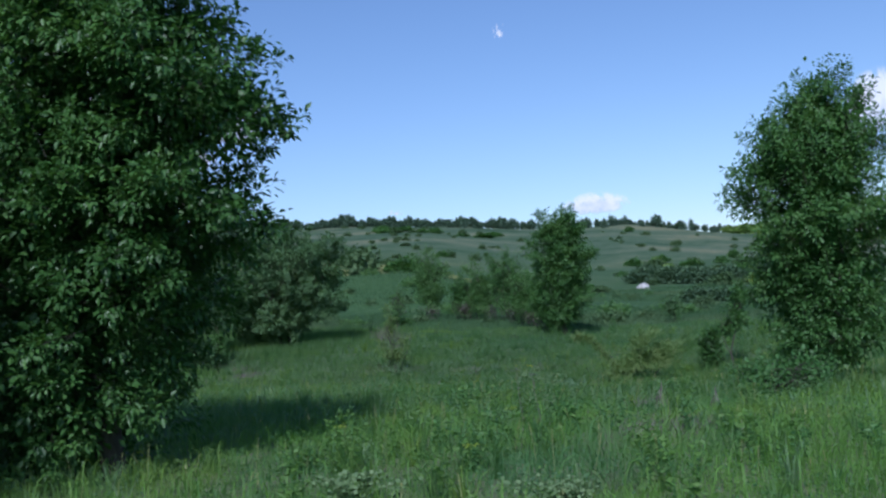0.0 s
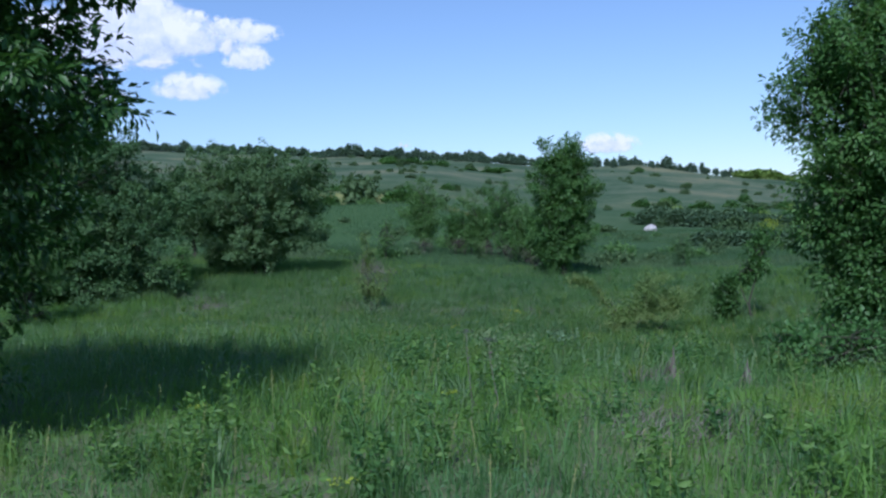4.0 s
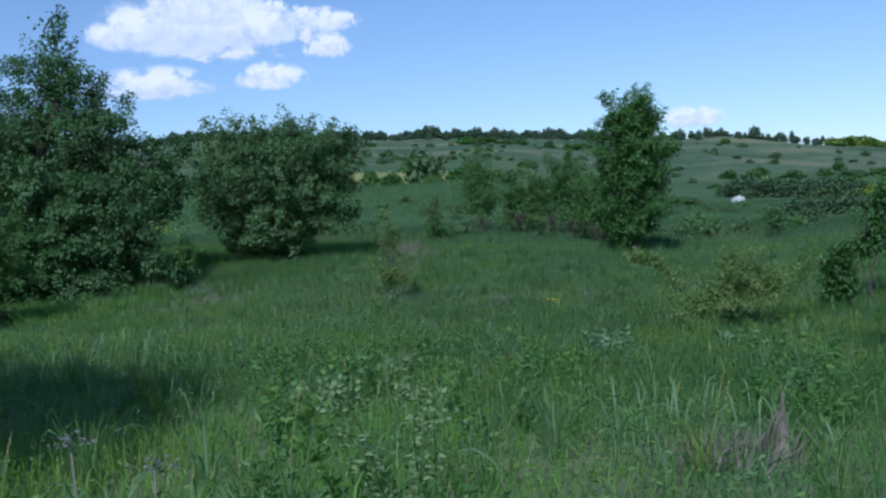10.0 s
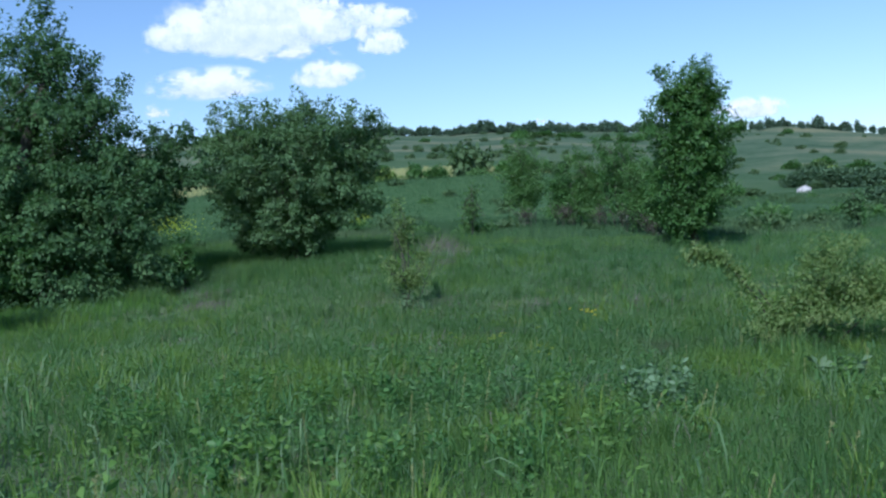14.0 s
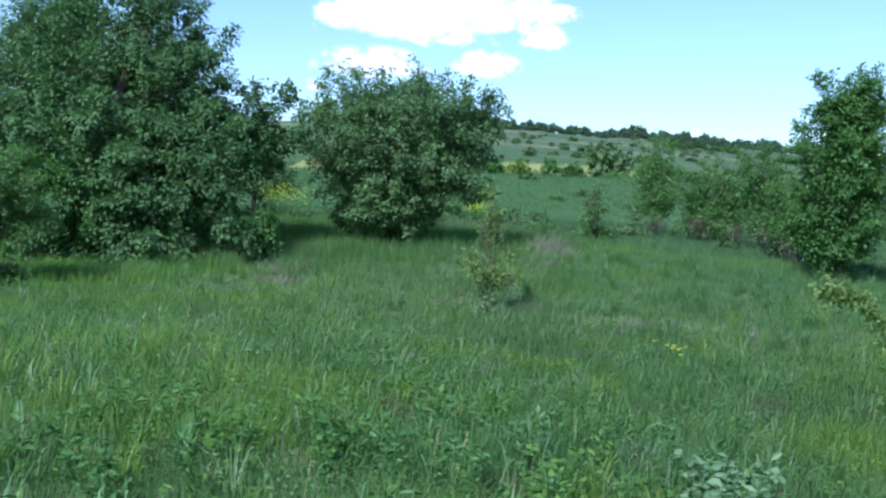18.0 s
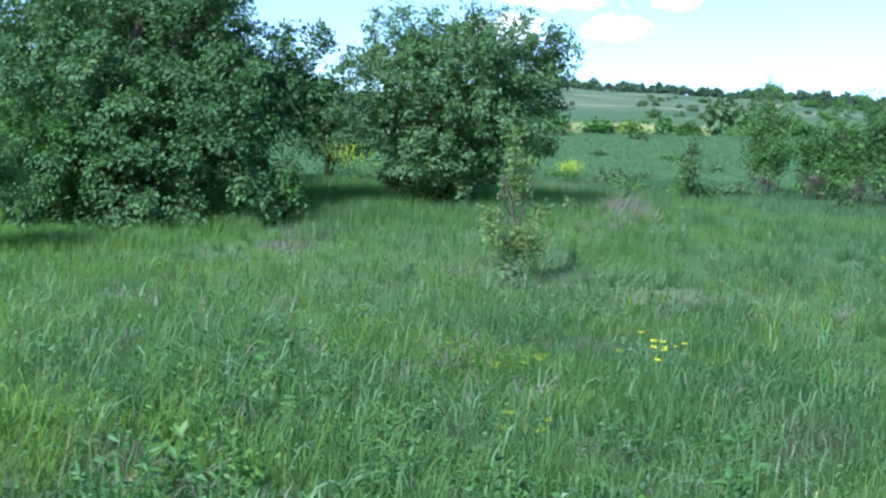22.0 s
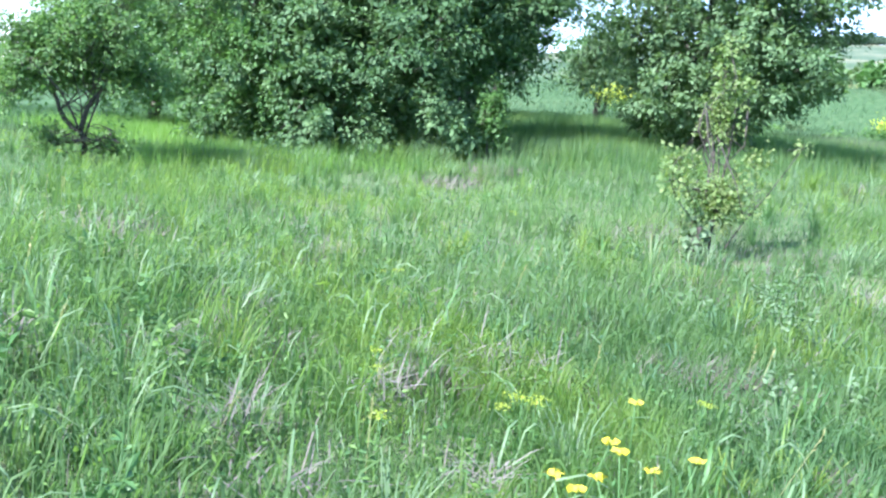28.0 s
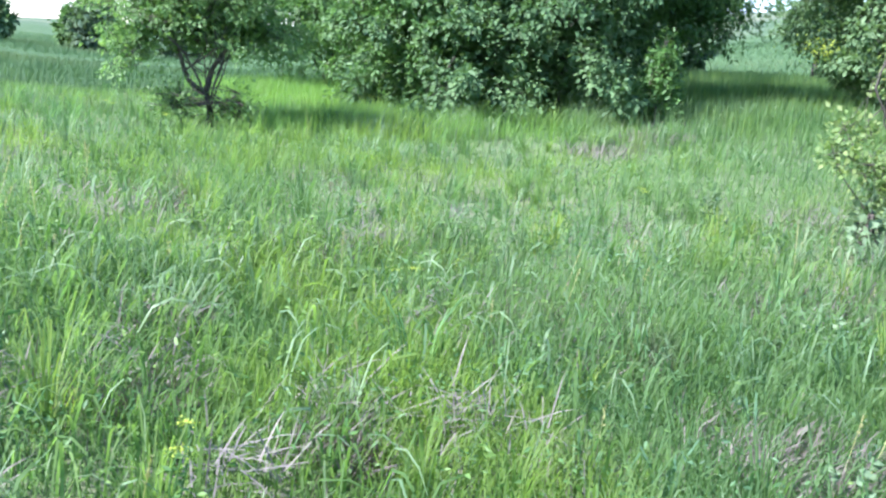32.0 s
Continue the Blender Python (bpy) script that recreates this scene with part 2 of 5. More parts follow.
def ground_material():
    m, nt, nodes, links, p = mat_base("meadow_ground")
    fine = noise_node(nodes, links, 3.0, 8)
    broad = noise_node(nodes, links, 0.035, 5)
    near = ramp(nodes, [(0.3, (0.085, 0.115, 0.055)), (0.55, (0.13, 0.165, 0.08)), (0.75, (0.19, 0.185, 0.115))])
    links.new(fine.outputs["Fac"], near.inputs[0])
    # dry turf colours, with distant haze put in as extra grey and blue
    far = ramp(nodes, [(0.36, (0.045, 0.085, 0.042)), (0.47, (0.075, 0.118, 0.064)), (0.58, (0.115, 0.145, 0.085)), (0.7, (0.185, 0.19, 0.105))])
    addn = nodes.new("ShaderNodeMath")
    addn.operation = "MULTIPLY_ADD"
    mid = noise_node(nodes, links, 0.4, 8)
    links.new(mid.outputs["Fac"], addn.inputs[0])
    addn.inputs[1].default_value = 0.35
    sub = nodes.new("ShaderNodeMath")
    sub.inputs[1].default_value = -0.17
    links.new(broad.outputs["Fac"], sub.inputs[0])
    links.new(sub.outputs[0], addn.inputs[2])
    links.new(addn.outputs[0], far.inputs[0])
    # green turf on the bank beyond the trodden meadow
    turf = ramp(nodes, [(0.3, (0.03, 0.068, 0.024)), (0.55, (0.055, 0.11, 0.04)), (0.75, (0.085, 0.13, 0.055))])
    links.new(fine.outputs["Fac"], turf.inputs[0])
    # hazed dry hillside turf takes over from lush meadow with distance from the hollow
    tc = nodes.new("ShaderNodeTexCoord")
    sub2 = nodes.new("ShaderNodeVectorMath")
    sub2.operation = "DISTANCE"
    links.new(tc.outputs["Object"], sub2.inputs[0])
    sub2.inputs[1].default_value = (-5, 30, 0)
    mr = nodes.new("ShaderNodeMapRange")
    mr.inputs["From Min"].default_value, mr.inputs["From Max"].default_value = 105, 240
    links.new(sub2.outputs["Value"], mr.inputs["Value"])
    mx = nodes.new("ShaderNodeMix")
    mx.data_type = "RGBA"
    links.new(mr.outputs[0], mx.inputs[0])
    mr2 = nodes.new("ShaderNodeMapRange")
    mr2.inputs["From Min"].default_value, mr2.inputs["From Max"].default_value = 14, 26
    links.new(sub2.outputs["Value"], mr2.inputs["Value"])
    mx2 = nodes.new("ShaderNodeMix")
    mx2.data_type = "RGBA"
    links.new(mr2.outputs[0], mx2.inputs[0])
    links.new(near.outputs[0], mx2.inputs[6])
    links.new(turf.outputs[0], mx2.inputs[7])
    links.new(mx2.outputs[2], mx.inputs[6])
    links.new(far.outputs[0], mx.inputs[7])
    links.new(mx.outputs[2], p.inputs["Base Color"])
    p.inputs["Roughness"].default_value = 0.95
    p.inputs["Specular IOR Level"].default_value = 0.08
    b_ = nodes.new("ShaderNodeBump")
    b_.inputs["Strength"].default_value, b_.inputs["Distance"].default_value = 0.6, 0.15
    links.new(fine.outputs["Fac"], b_.inputs["Height"])
    links.new(b_.outputs[0], p.inputs["Normal"])
    return m


M_GROUND = ground_material()


# ---- the lie of the land ----
def sstep(t):
    t = np.clip(t, 0, 1)
    return t * t * (3 - 2 * t)


def ground(x, y):
    """Height of the ground: a shallow hollow, rising to the far bank, a terrace and the long hillside."""
    x, y = np.asarray(x, float), np.asarray(y, float)
    z = 0.9 - 0.79 * sstep((y - 3 * sstep((-x - 3) / 7) - 27) / 14)
    d = np.maximum(0, -x - 8)
    z = z + 1.3 * (1 - np.exp(-d / 13)) * sstep((y - 34) / 18)
    z = z + 1.3 * (1 - np.exp(-np.maximum(0, y - 44) / 20))
    r = np.hypot(x, y - 20)
    th = np.degrees(np.arctan2(-x, y - 20))
    bear = sstep((th - 15) / 9)
    z = z + 3.0 * bear * sstep((r - 62) / 22) * sstep((60 - th) / 20)
    ridge = np.interp(th, [-180, -40, -10, 0, 3.6, 11.4, 17.4, 23.5, 32.7, 37.7, 50, 75, 110, 180], [4, 6, 9, 13.5, 17, 26.5, 28.5, 30.5, 34.5, 37, 34, 9, 3, 3])
    start = np.interp(th, [0, 15, 25, 180], [140, 135, 88, 90])
    u = np.clip((r - start) / (420 - start), 0, 1)
    z = z + ridge * u ** 1.15
    z = z - 0.25 * ridge * sstep((r - 425) / 500)
    z = z + 0.035 * np.sin(1.3 * x + 0.5 * y) * np.cos(0.9 * y - 0.4 * x) + 0.02 * np.sin(3.1 * x) * np.sin(2.7 * y + 1)
    z = z + np.clip((r - 60) / 100, 0, 1) * (0.35 * np.sin(0.11 * x + 0.07 * y) + 0.25 * np.sin(0.23 * y - 0.13 * x))
    return z


def gz(x, y):
    return float(ground(x, y))


# ---- mesh tools ----
def mesh_np(name, verts, tris=None, quads=None, material=None, smooth=False):
    me = bpy.data.meshes.new(name)
    verts = np.asarray(verts, np.float32).reshape(-1, 3)
    tris = np.zeros((0, 3), np.int32) if tris is None else np.asarray(tris, np.int32).reshape(-1, 3)
    quads = np.zeros((0, 4), np.int32) if quads is None else np.asarray(quads, np.int32).reshape(-1, 4)
    loops = np.concatenate([tris.ravel(), quads.ravel()])
    starts = np.concatenate([np.arange(len(tris)) * 3, len(tris) * 3 + np.arange(len(quads)) * 4])
    me.vertices.add(len(verts))
    me.vertices.foreach_set("co", verts.ravel())
    me.loops.add(len(loops))
    me.loops.foreach_set("vertex_index", loops.astype(np.int32))
    me.polygons.add(len(starts))
    me.polygons.foreach_set("loop_start", starts.astype(np.int32))
    if smooth:
        me.polygons.foreach_set("use_smooth", np.ones(len(starts), bool))
    me.update(calc_edges=True)
    if material:
        me.materials.append(material)
    return me


def part(name, mesh, parent, label=""):
    ob = new(name, mesh)
    ob.parent = parent
    if label:
        tagged(ob, label)
    return ob


class Soup:
    """Collects pieces of geometry that belong to one mesh."""

    def __init__(self):
        self.v, self.t, self.q, self.n = [], [], [], 0

    def add(self, v, t=None, q=None):
        v = np.asarray(v, float).reshape(-1, 3)
        if t is not None:
            self.t.append(np.asarray(t, int).reshape(-1, 3) + self.n)
        if q is not None:
            self.q.append(np.asarray(q, int).reshape(-1, 4) + self.n)
        self.v.append(v)
        self.n += len(v)

    def mesh(self, name, material, smooth=False):
        return mesh_np(name, np.concatenate(self.v), np.concatenate(self.t) if self.t else None,
                       np.concatenate(self.q) if self.q else None, material, smooth)


def unit(v):
    return v / np.maximum(np.linalg.norm(v, axis=-1, keepdims=True), 1e-9)


def tube(soup, pts, radii, sides=7):
    """A tapered limb along pts."""
    pts = np.asarray(pts, float)
    k = len(pts)
    along = unit(np.gradient(pts, axis=0))
    ref = np.array([0.3, 0.8, 0.52])
    a = unit(np.cross(along, ref))
    b = np.cross(along, a)
    ang = np.arange(sides) * 2 * np.pi / sides
    v = pts[:, None] + np.asarray(radii)[:, None, None] * (np.cos(ang)[None, :, None] * a[:, None] + np.sin(ang)[None, :, None] * b[:, None])
    i, j = np.meshgrid(np.arange(k - 1), np.arange(sides), indexing="ij")
    j2 = (j + 1) % sides
    q = np.stack([i * sides + j, i * sides + j2, (i + 1) * sides + j2, (i + 1) * sides + j], -1)
    cap = [[(k - 1) * sides + m, (k - 1) * sides + m + 1, (k - 1) * sides] for m in range(1, sides - 1)]
    soup.add(v.reshape(-1, 3), t=cap, q=q.reshape(-1, 4))


def bent(a, b, rng, wobble=0.12, n=6, sag=0.0):
    a, b = np.asarray(a, float), np.asarray(b, float)
    s = np.linspace(0, 1, n)[:, None]
    length = np.linalg.norm(b - a)
    w = rng.normal(0, wobble * length, (1, 3)) * np.sin(np.pi * s) + rng.normal(0, wobble * 0.45 * length, (1, 3)) * np.sin(2 * np.pi * s)
    w = w + rng.normal(0, wobble * 0.12 * length, (n, 3)) * np.sin(np.pi * s)
    p = a + (b - a) * s + w
    p[:, 2] += sag * length * np.sin(np.pi * s[:, 0])
    return p


def leaves(soup, pos, axis, length, width, rng, fold=0.18, lay=1.2, face=None):
    """Folded leaves: base, two edges and a tip, at pos along axis."""
    n = len(pos)
    axis = unit(axis)
    face = unit(rng.normal(0, 1, (n, 3)) + np.array([0, 0, lay])) if face is None else face
    side = unit(np.cross(axis, face))
    up = np.cross(side, axis)
    length, width = np.broadcast_to(length, n)[:, None], np.broadcast_to(width, n)[:, None]
    midp = pos + axis * length * 0.45
    v = np.stack([pos, midp + side * width / 2 + up * width * fold, pos + axis * length - up * length * 0.12, midp - side * width / 2 + up * width * fold], 1)
    base = np.arange(n)[:, None] * 4
    soup.add(v.reshape(-1, 3), t=np.concatenate([base + [0, 2, 1], base + [0, 3, 2]]))


def crown(lobes, clumps, per, leaf, rng, clump_r=0.22, shell=0.5, aspect=0.5, ragged=0.16, sprays=0, spray_r=0.7, flat=0.5, fill=0.4, long=0.42):
    """Leafy shoots through lobes (x, y, z, rx, ry, rz), thickest towards the outside, with a ragged outline and gaps.
    sprays: boughs that reach out of the lobes, rising by flat. Returns the leaves, the shoots as thin twigs, the shoots' starts
    and their directions."""
    lobes = np.array(lobes, float)
    vol = (lobes[:, 3] * lobes[:, 4] * lobes[:, 5]) ** 0.72
    inside = int(clumps * fill) if sprays else clumps
    which = rng.choice(len(lobes), inside, p=vol / vol.sum())
    u = unit(rng.normal(0, 1, (inside, 3)))
    rad = 1 - shell * rng.random(inside) ** 1.5
    ph = lobes[which, 0] * 3 + which
    bump = np.sin(6 * u[:, 0] + ph) * np.sin(5.3 * u[:, 2] + 2 * ph) + np.sin(9 * u[:, 1] + 3 * ph) * np.sin(8 * u[:, 2] + ph) * 0.7
    rad *= (0.8 if sprays else 0.94) + ragged * bump + rng.uniform(-0.05, 0.05, inside)
    c = lobes[which, :3] + u * rad[:, None] * lobes[which, 3:]
    out = unit(u * [1, 1, 0.75] + np.array([0, 0, 0.3]) + rng.normal(0, 0.35, (inside, 3)))
    if sprays:
        w = rng.choice(len(lobes), sprays, p=vol / vol.sum())
        d = unit(rng.normal(0, 1, (sprays, 3)) + np.array([0, 0, 0.1]))
        start = lobes[w, :3] + d * rng.uniform(0.45, 0.7, (sprays, 1)) * lobes[w, 3:]
        way = unit(d * [1, 1, 0.6] + np.array([0, 0, flat]) + rng.normal(0, 0.22, (sprays, 3)))
        size = rng.uniform(0.6, 1.4, sprays)
        reach = long * lobes[w, 3:].mean(1) * size + spray_r * 0.4
        k = rng.choice(sprays, clumps - inside, p=size / size.sum())
        f = rng.random(len(k)) ** 0.8
        jit = np.clip(rng.normal(0, 1, (len(k), 3)), -1.9, 1.9) * [1, 1, 0.35 + 0.4 * min(1, flat)]
        cs = start[k] + way[k] * (f * reach[k])[:, None] + jit * (spray_r * 0.42 * (1.1 - 0.95 * f) * size[k])[:, None]
        cs[:, 2] -= 0.12 * f ** 2 * reach[k]
        c = np.concatenate([c, cs])
        out = np.concatenate([out, unit(way[k] + jit * 0.35 + rng.normal(0, 0.25, (len(k), 3)))])
    c[:, 2] = np.maximum(c[:, 2], 0.06)
    order = rng.permutation(clumps)
    c, out = c[order], out[order]
    size = clump_r * rng.uniform(0.7, 1.5, clumps)
    n = clumps * per
    f = rng.uniform(-0.6, 1.0, n)
    o, sz = np.repeat(out, per, 0), np.repeat(size, per)
    spin = unit(np.cross(o, rng.normal(0, 1, (n, 3))))
    pos = np.repeat(c, per, 0) + o * (f * sz)[:, None] + spin * (0.46 * sz * rng.random(n) * (1.15 - 0.7 * f))[:, None]
    ax = o * 0.7 + spin * rng.uniform(0.5, 1.3, n)[:, None] + np.array([0, 0, -0.35])
    ln = leaf * rng.uniform(0.65, 1.25, n)
    s = Soup()
    face = unit(o * 0.7 + spin * 0.35 + np.array([0, 0, 0.9]) + rng.normal(0, 0.4, (n, 3)))
    leaves(s, pos, ax, ln, ln * aspect, rng, face=face)
    k = clumps // 2
    wd = rng.choice(len(lobes), k, p=vol / vol.sum())
    deep = lobes[wd, :3] + unit(rng.normal(0, 1, (k, 3))) * (rng.random((k, 1)) ** 0.5 * 0.55) * lobes[wd, 3:]
    deep[:, 2] = np.maximum(deep[:, 2], 0.15)
    m = k * 9
    leaves(s, np.repeat(deep, 9, 0) + rng.normal(0, clump_r * 0.8, (m, 3)), rng.normal(0, 1, (m, 3)), leaf * 1.3, leaf * 0.9, rng)
    tw = Soup()
    a, b = c - out * size[:, None] * 1.3, c + out * size[:, None] * 0.95
    sd = unit(np.cross(out, [0.3, 0.5, 0.8])) * 0.004
    s2 = np.cross(out, sd)
    v = np.stack([a + sd, a - sd, a + s2 * 1.2, b], 1)
    q = np.arange(clumps)[:, None] * 4
    tw.add(v.reshape(-1, 3), t=np.concatenate([q + [0, 1, 3], q + [1, 2, 3], q + [2, 0, 3]]))
    return s, tw, c, out


def tree(name, x, y, lobes, clumps, per, leaf, material, label, category="tree", seed=1, stems=((0, 0, 0, 0, 1.5, 0.1),), limbs=8,
         clump_r=0.22, shell=0.5, aspect=0.5, ragged=0.16, group="", bark=None, z=None, twigs=40, sprays=0, spray_r=0.7, flat=0.5, fill=0.4, long=0.42, bunch=1.0):
    """A tree or shrub: stems (x0, y0, lean x, lean y, height, radius and, for a fork, its foot), limbs into the lobes, and leaf clumps."""
    rng = np.random.default_rng(seed)
    root = new(name)
    root.location = (x, y, gz(x, y) - 0.03 if z is None else z)
    tagged(root, label, category, group)
    bark = bark or M_BARK
    clumps, per, clump_r = int(clumps / bunch), int(per * bunch), clump_r * bunch ** 0.35
    s, tw, c, out = crown(lobes, clumps, per, leaf, rng, clump_r, shell, aspect, ragged, sprays, spray_r, flat, fill, long)
    part("crown", s.mesh("crown", material), root)
    if twigs:
        tagged(part("brushwood", tw.mesh("brushwood", bark), root), kind="stuff")
    tops = []
    for x0, y0, lx, ly, h, r, *foot in stems:
        st = Soup()
        p = bent((x0, y0, foot[0] if foot else -0.1), (x0 + lx, y0 + ly, h), rng, 0.05, 7)
        tube(st, p, np.linspace(r * 1.25, r * 0.45, 7), 9)
        part("trunk", st.mesh("trunk", bark, True), root)
        tops.append((p, r))
    pick = rng.choice(len(c), min(limbs, len(c)), replace=False)
    for k in pick:
        p, r = tops[rng.integers(len(tops))]
        a = p[rng.integers(3, 7)]
        st = Soup()
        length = np.linalg.norm(c[k] - a)
        r0 = min(0.028, 0.45 * r, 0.006 + 0.008 * length)
        b = bent(a, a + (c[k] - a) * 0.86, rng, 0.07, 6, 0.06)
        tube(st, b, np.linspace(r0, 0.3 * r0, 6), 6)
        limb = part("branch", st.mesh("branch", bark, True), root)
        for _ in range(twigs // max(1, limbs)):
            m = c[rng.integers(len(c))]
            f0 = b[rng.integers(2, 6)]
            if np.linalg.norm(m - f0) < 1.6:
                tg = Soup()
                tube(tg, bent(f0, m, rng, 0.08, 4), np.linspace(0.009, 0.003, 4), 4)
                part("twig", tg.mesh("twig", bark, True), limb)
    return root


# ---- ground ----
def build_ground():
    n = 260
    u = np.linspace(-1, 1, n)
    k = 7.2
    xs = -10 + 3600 * np.sinh(k * u) / np.sinh(k)
    ys = 42 + 3600 * np.sinh(k * u) / np.sinh(k)
    gx, gy = np.meshgrid(xs, ys, indexing="ij")
    v = np.stack([gx, gy, ground(gx, gy)], -1).reshape(-1, 3)
    i, j = np.meshgrid(np.arange(n - 1), np.arange(n - 1), indexing="ij")
    q = np.stack([i * n + j, (i + 1) * n + j, (i + 1) * n + j + 1, i * n + j + 1], -1).reshape(-1, 4)
    ob = new("ground", mesh_np("ground", v, quads=q, material=M_GROUND, smooth=True))
    tagged(ob, "green meadow ground rising to a dry hillside", "ground", kind="structure")


build_ground()


# ---- clouds, far behind the hill ----
def cloud_material(name, scale, dense, glow):
    """A soft heap of cloud with a billowed top and a flatter base, each one different."""
    m, nt, nodes, links, p = mat_base(name)
    tc = nodes.new("ShaderNodeTexCoord")
    oi = nodes.new("ShaderNodeObjectInfo")
    sep = nodes.new("ShaderNodeSeparateXYZ")
    links.new(tc.outputs["Object"], sep.inputs[0])

    def math(op, a, b, c=None):
        n = nodes.new("ShaderNodeMath")
        n.operation = op
        for k, v in enumerate((a, b, c)):
            if v is None:
                continue
            if isinstance(v, (int, float)):
                n.inputs[k].default_value = v
            else:
                links.new(v, n.inputs[k])
        return n.outputs[0]

    shift = nodes.new("ShaderNodeVectorMath")
    comb = nodes.new("ShaderNodeCombineXYZ")
    links.new(math("MULTIPLY", oi.outputs["Random"], 37.0), comb.inputs[2])
    wide = nodes.new("ShaderNodeVectorMath")
    wide.operation = "MULTIPLY"
    wide.inputs[1].default_value = (2.0, 1.0, 1.0)
    links.new(tc.outputs["Object"], wide.inputs[0])
    links.new(wide.outputs[0], shift.inputs[0])
    links.new(comb.outputs[0], shift.inputs[1])
    n1 = nodes.new("ShaderNodeTexNoise")
    n1.inputs["Scale"].default_value, n1.inputs["Detail"].default_value = scale, 10
    n1.inputs["Roughness"].default_value = 0.58
    links.new(shift.outputs[0], n1.inputs["Vector"])
    yy = math("MAXIMUM", sep.outputs[1], math("MULTIPLY", sep.outputs[1], -1.7))
    length = math("SQRT", math("ADD", math("MULTIPLY", sep.outputs[0], sep.outputs[0]), math("MULTIPLY", yy, yy)), 0)
    body = math("ADD", math("MULTIPLY_ADD", n1.outputs["Fac"], 3.4, dense - 1.7), math("MULTIPLY", length, -1.55))
    rim = math("SUBTRACT", 1.0, math("POWER", math("MINIMUM", length, 1.0), 6))
    mr = nodes.new("ShaderNodeMapRange")
    mr.inputs["From Min"].default_value, mr.inputs["From Max"].default_value = 0.0, 0.75
    mr.interpolation_type = "SMOOTHSTEP"
    links.new(body, mr.inputs["Value"])
    em = nodes.new("ShaderNodeEmission")
    # bluish-grey underside: the cloud's own shading is put into the glow colour
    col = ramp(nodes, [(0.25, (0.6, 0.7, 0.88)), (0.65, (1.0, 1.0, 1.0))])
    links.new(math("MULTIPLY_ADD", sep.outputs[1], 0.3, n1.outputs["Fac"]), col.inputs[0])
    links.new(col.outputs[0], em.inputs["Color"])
    em.inputs["Strength"].default_value = glow
    tr = nodes.new("ShaderNodeBsdfTransparent")
    ms = nodes.new("ShaderNodeMixShader")
    links.new(math("MULTIPLY", mr.outputs[0], rim), ms.inputs[0])
    links.new(tr.outputs[0], ms.inputs[1])
    links.new(em.outputs[0], ms.inputs[2])
    links.new(ms.outputs[0], nodes["Material Output"].inputs[0])
    return m


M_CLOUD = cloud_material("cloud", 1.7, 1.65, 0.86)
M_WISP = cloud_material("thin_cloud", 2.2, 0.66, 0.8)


def cloud(x, y, z, w, h, material=M_CLOUD):
    s = Soup()
    n = 12
    a = np.linspace(-1, 1, n)
    gx, gy = np.meshgrid(a, a, indexing="ij")
    v = np.stack([gx, gy, 0.03 * (gx ** 2 + gy ** 2)], -1).reshape(-1, 3)
    i, j = np.meshgrid(np.arange(n - 1), np.arange(n - 1), indexing="ij")
    s.add(v, q=np.stack([i * n + j, (i + 1) * n + j, (i + 1) * n + j + 1, i * n + j + 1], -1).reshape(-1, 4))
    ob = new("cloud", s.mesh("cloud", material))
    eye = Vector((0, 25, 1.5))
    ob.matrix_world = look((x, y, z), eye) @ pose(0, 0, 0, 0, 180, 0) @ Matrix.Diagonal((w / 2, h / 2, 60, 1))
    tagged(ob, "white fair-weather cloud low over the hill", "cloud", "clouds", "structure")
    return ob


for x, y, z, w, h in [(-2150, 2638, 676, 690, 300), (-2102, 2656, 745, 360, 240), (-2292, 2516, 665, 320, 170), (-2001, 2755, 668, 330, 180), (-1810, 2881, 688, 230, 110), (-1825, 2890, 607, 175, 118),
                      (-1938, 2782, 739, 95, 60), (-1875, 2833, 709, 110, 84), (-2277, 2566, 508, 430, 150), (-1986, 2798, 518, 250, 130), (-782, 3373, 290, 235, 100), (103, 3438, 495, 220, 260)]:
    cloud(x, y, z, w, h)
for x, y, z, w, h in [(-2085, 2709, 595, 560, 130), (-2409, 2456, 436, 330, 150), (-2150, 2660, 640, 900, 300), (-1850, 2860, 650, 380, 230), (-1405, 3159, 324, 100, 55), (-1011, 3206, 875, 80, 100)]:
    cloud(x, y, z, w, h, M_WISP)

# ---- the trees and shrubs round the meadow ----
tree("pear_tree", -5.0, 24.9, [(-0.05, 0, 2.9, 1.6, 1.7, 1.4), (0.0, 0, 4.2, 1.5, 1.6, 1.7), (0.6, 0, 4.7, 1.0, 1.1, 1.0), (-0.2, 0, 5.5, 1.3, 1.4, 1.2), (-0.15, 0, 1.7, 1.35, 1.5, 1.1), (-0.3, -0.1, 0.75, 1.0, 1.1, 0.75), (-0.9, -0.3, 0.8, 1.1, 1.1, 0.8), (0.65, 0, 2.6, 1.1, 1.2, 0.9), (-1.3, -0.3, 2.8, 1.4, 1.4, 2.0), (1.15, 0, 3.65, 1.1, 1.2, 0.9), (-2.6, 0.3, 3.0, 1.5, 1.6, 1.7), (-2.4, 0.4, 4.7, 1.5, 1.5, 1.6)],
                 7800, 17, 0.085, M_PEAR, "wild pear tree with dense dark green glossy leaves", seed=3, stems=((0, 0, 0.1, 0, 5.5, 0.12),),
                 limbs=22, clump_r=0.19, shell=0.6, ragged=0.2, sprays=260, spray_r=0.5, flat=0.25, fill=0.42, long=0.3, bunch=2.2)
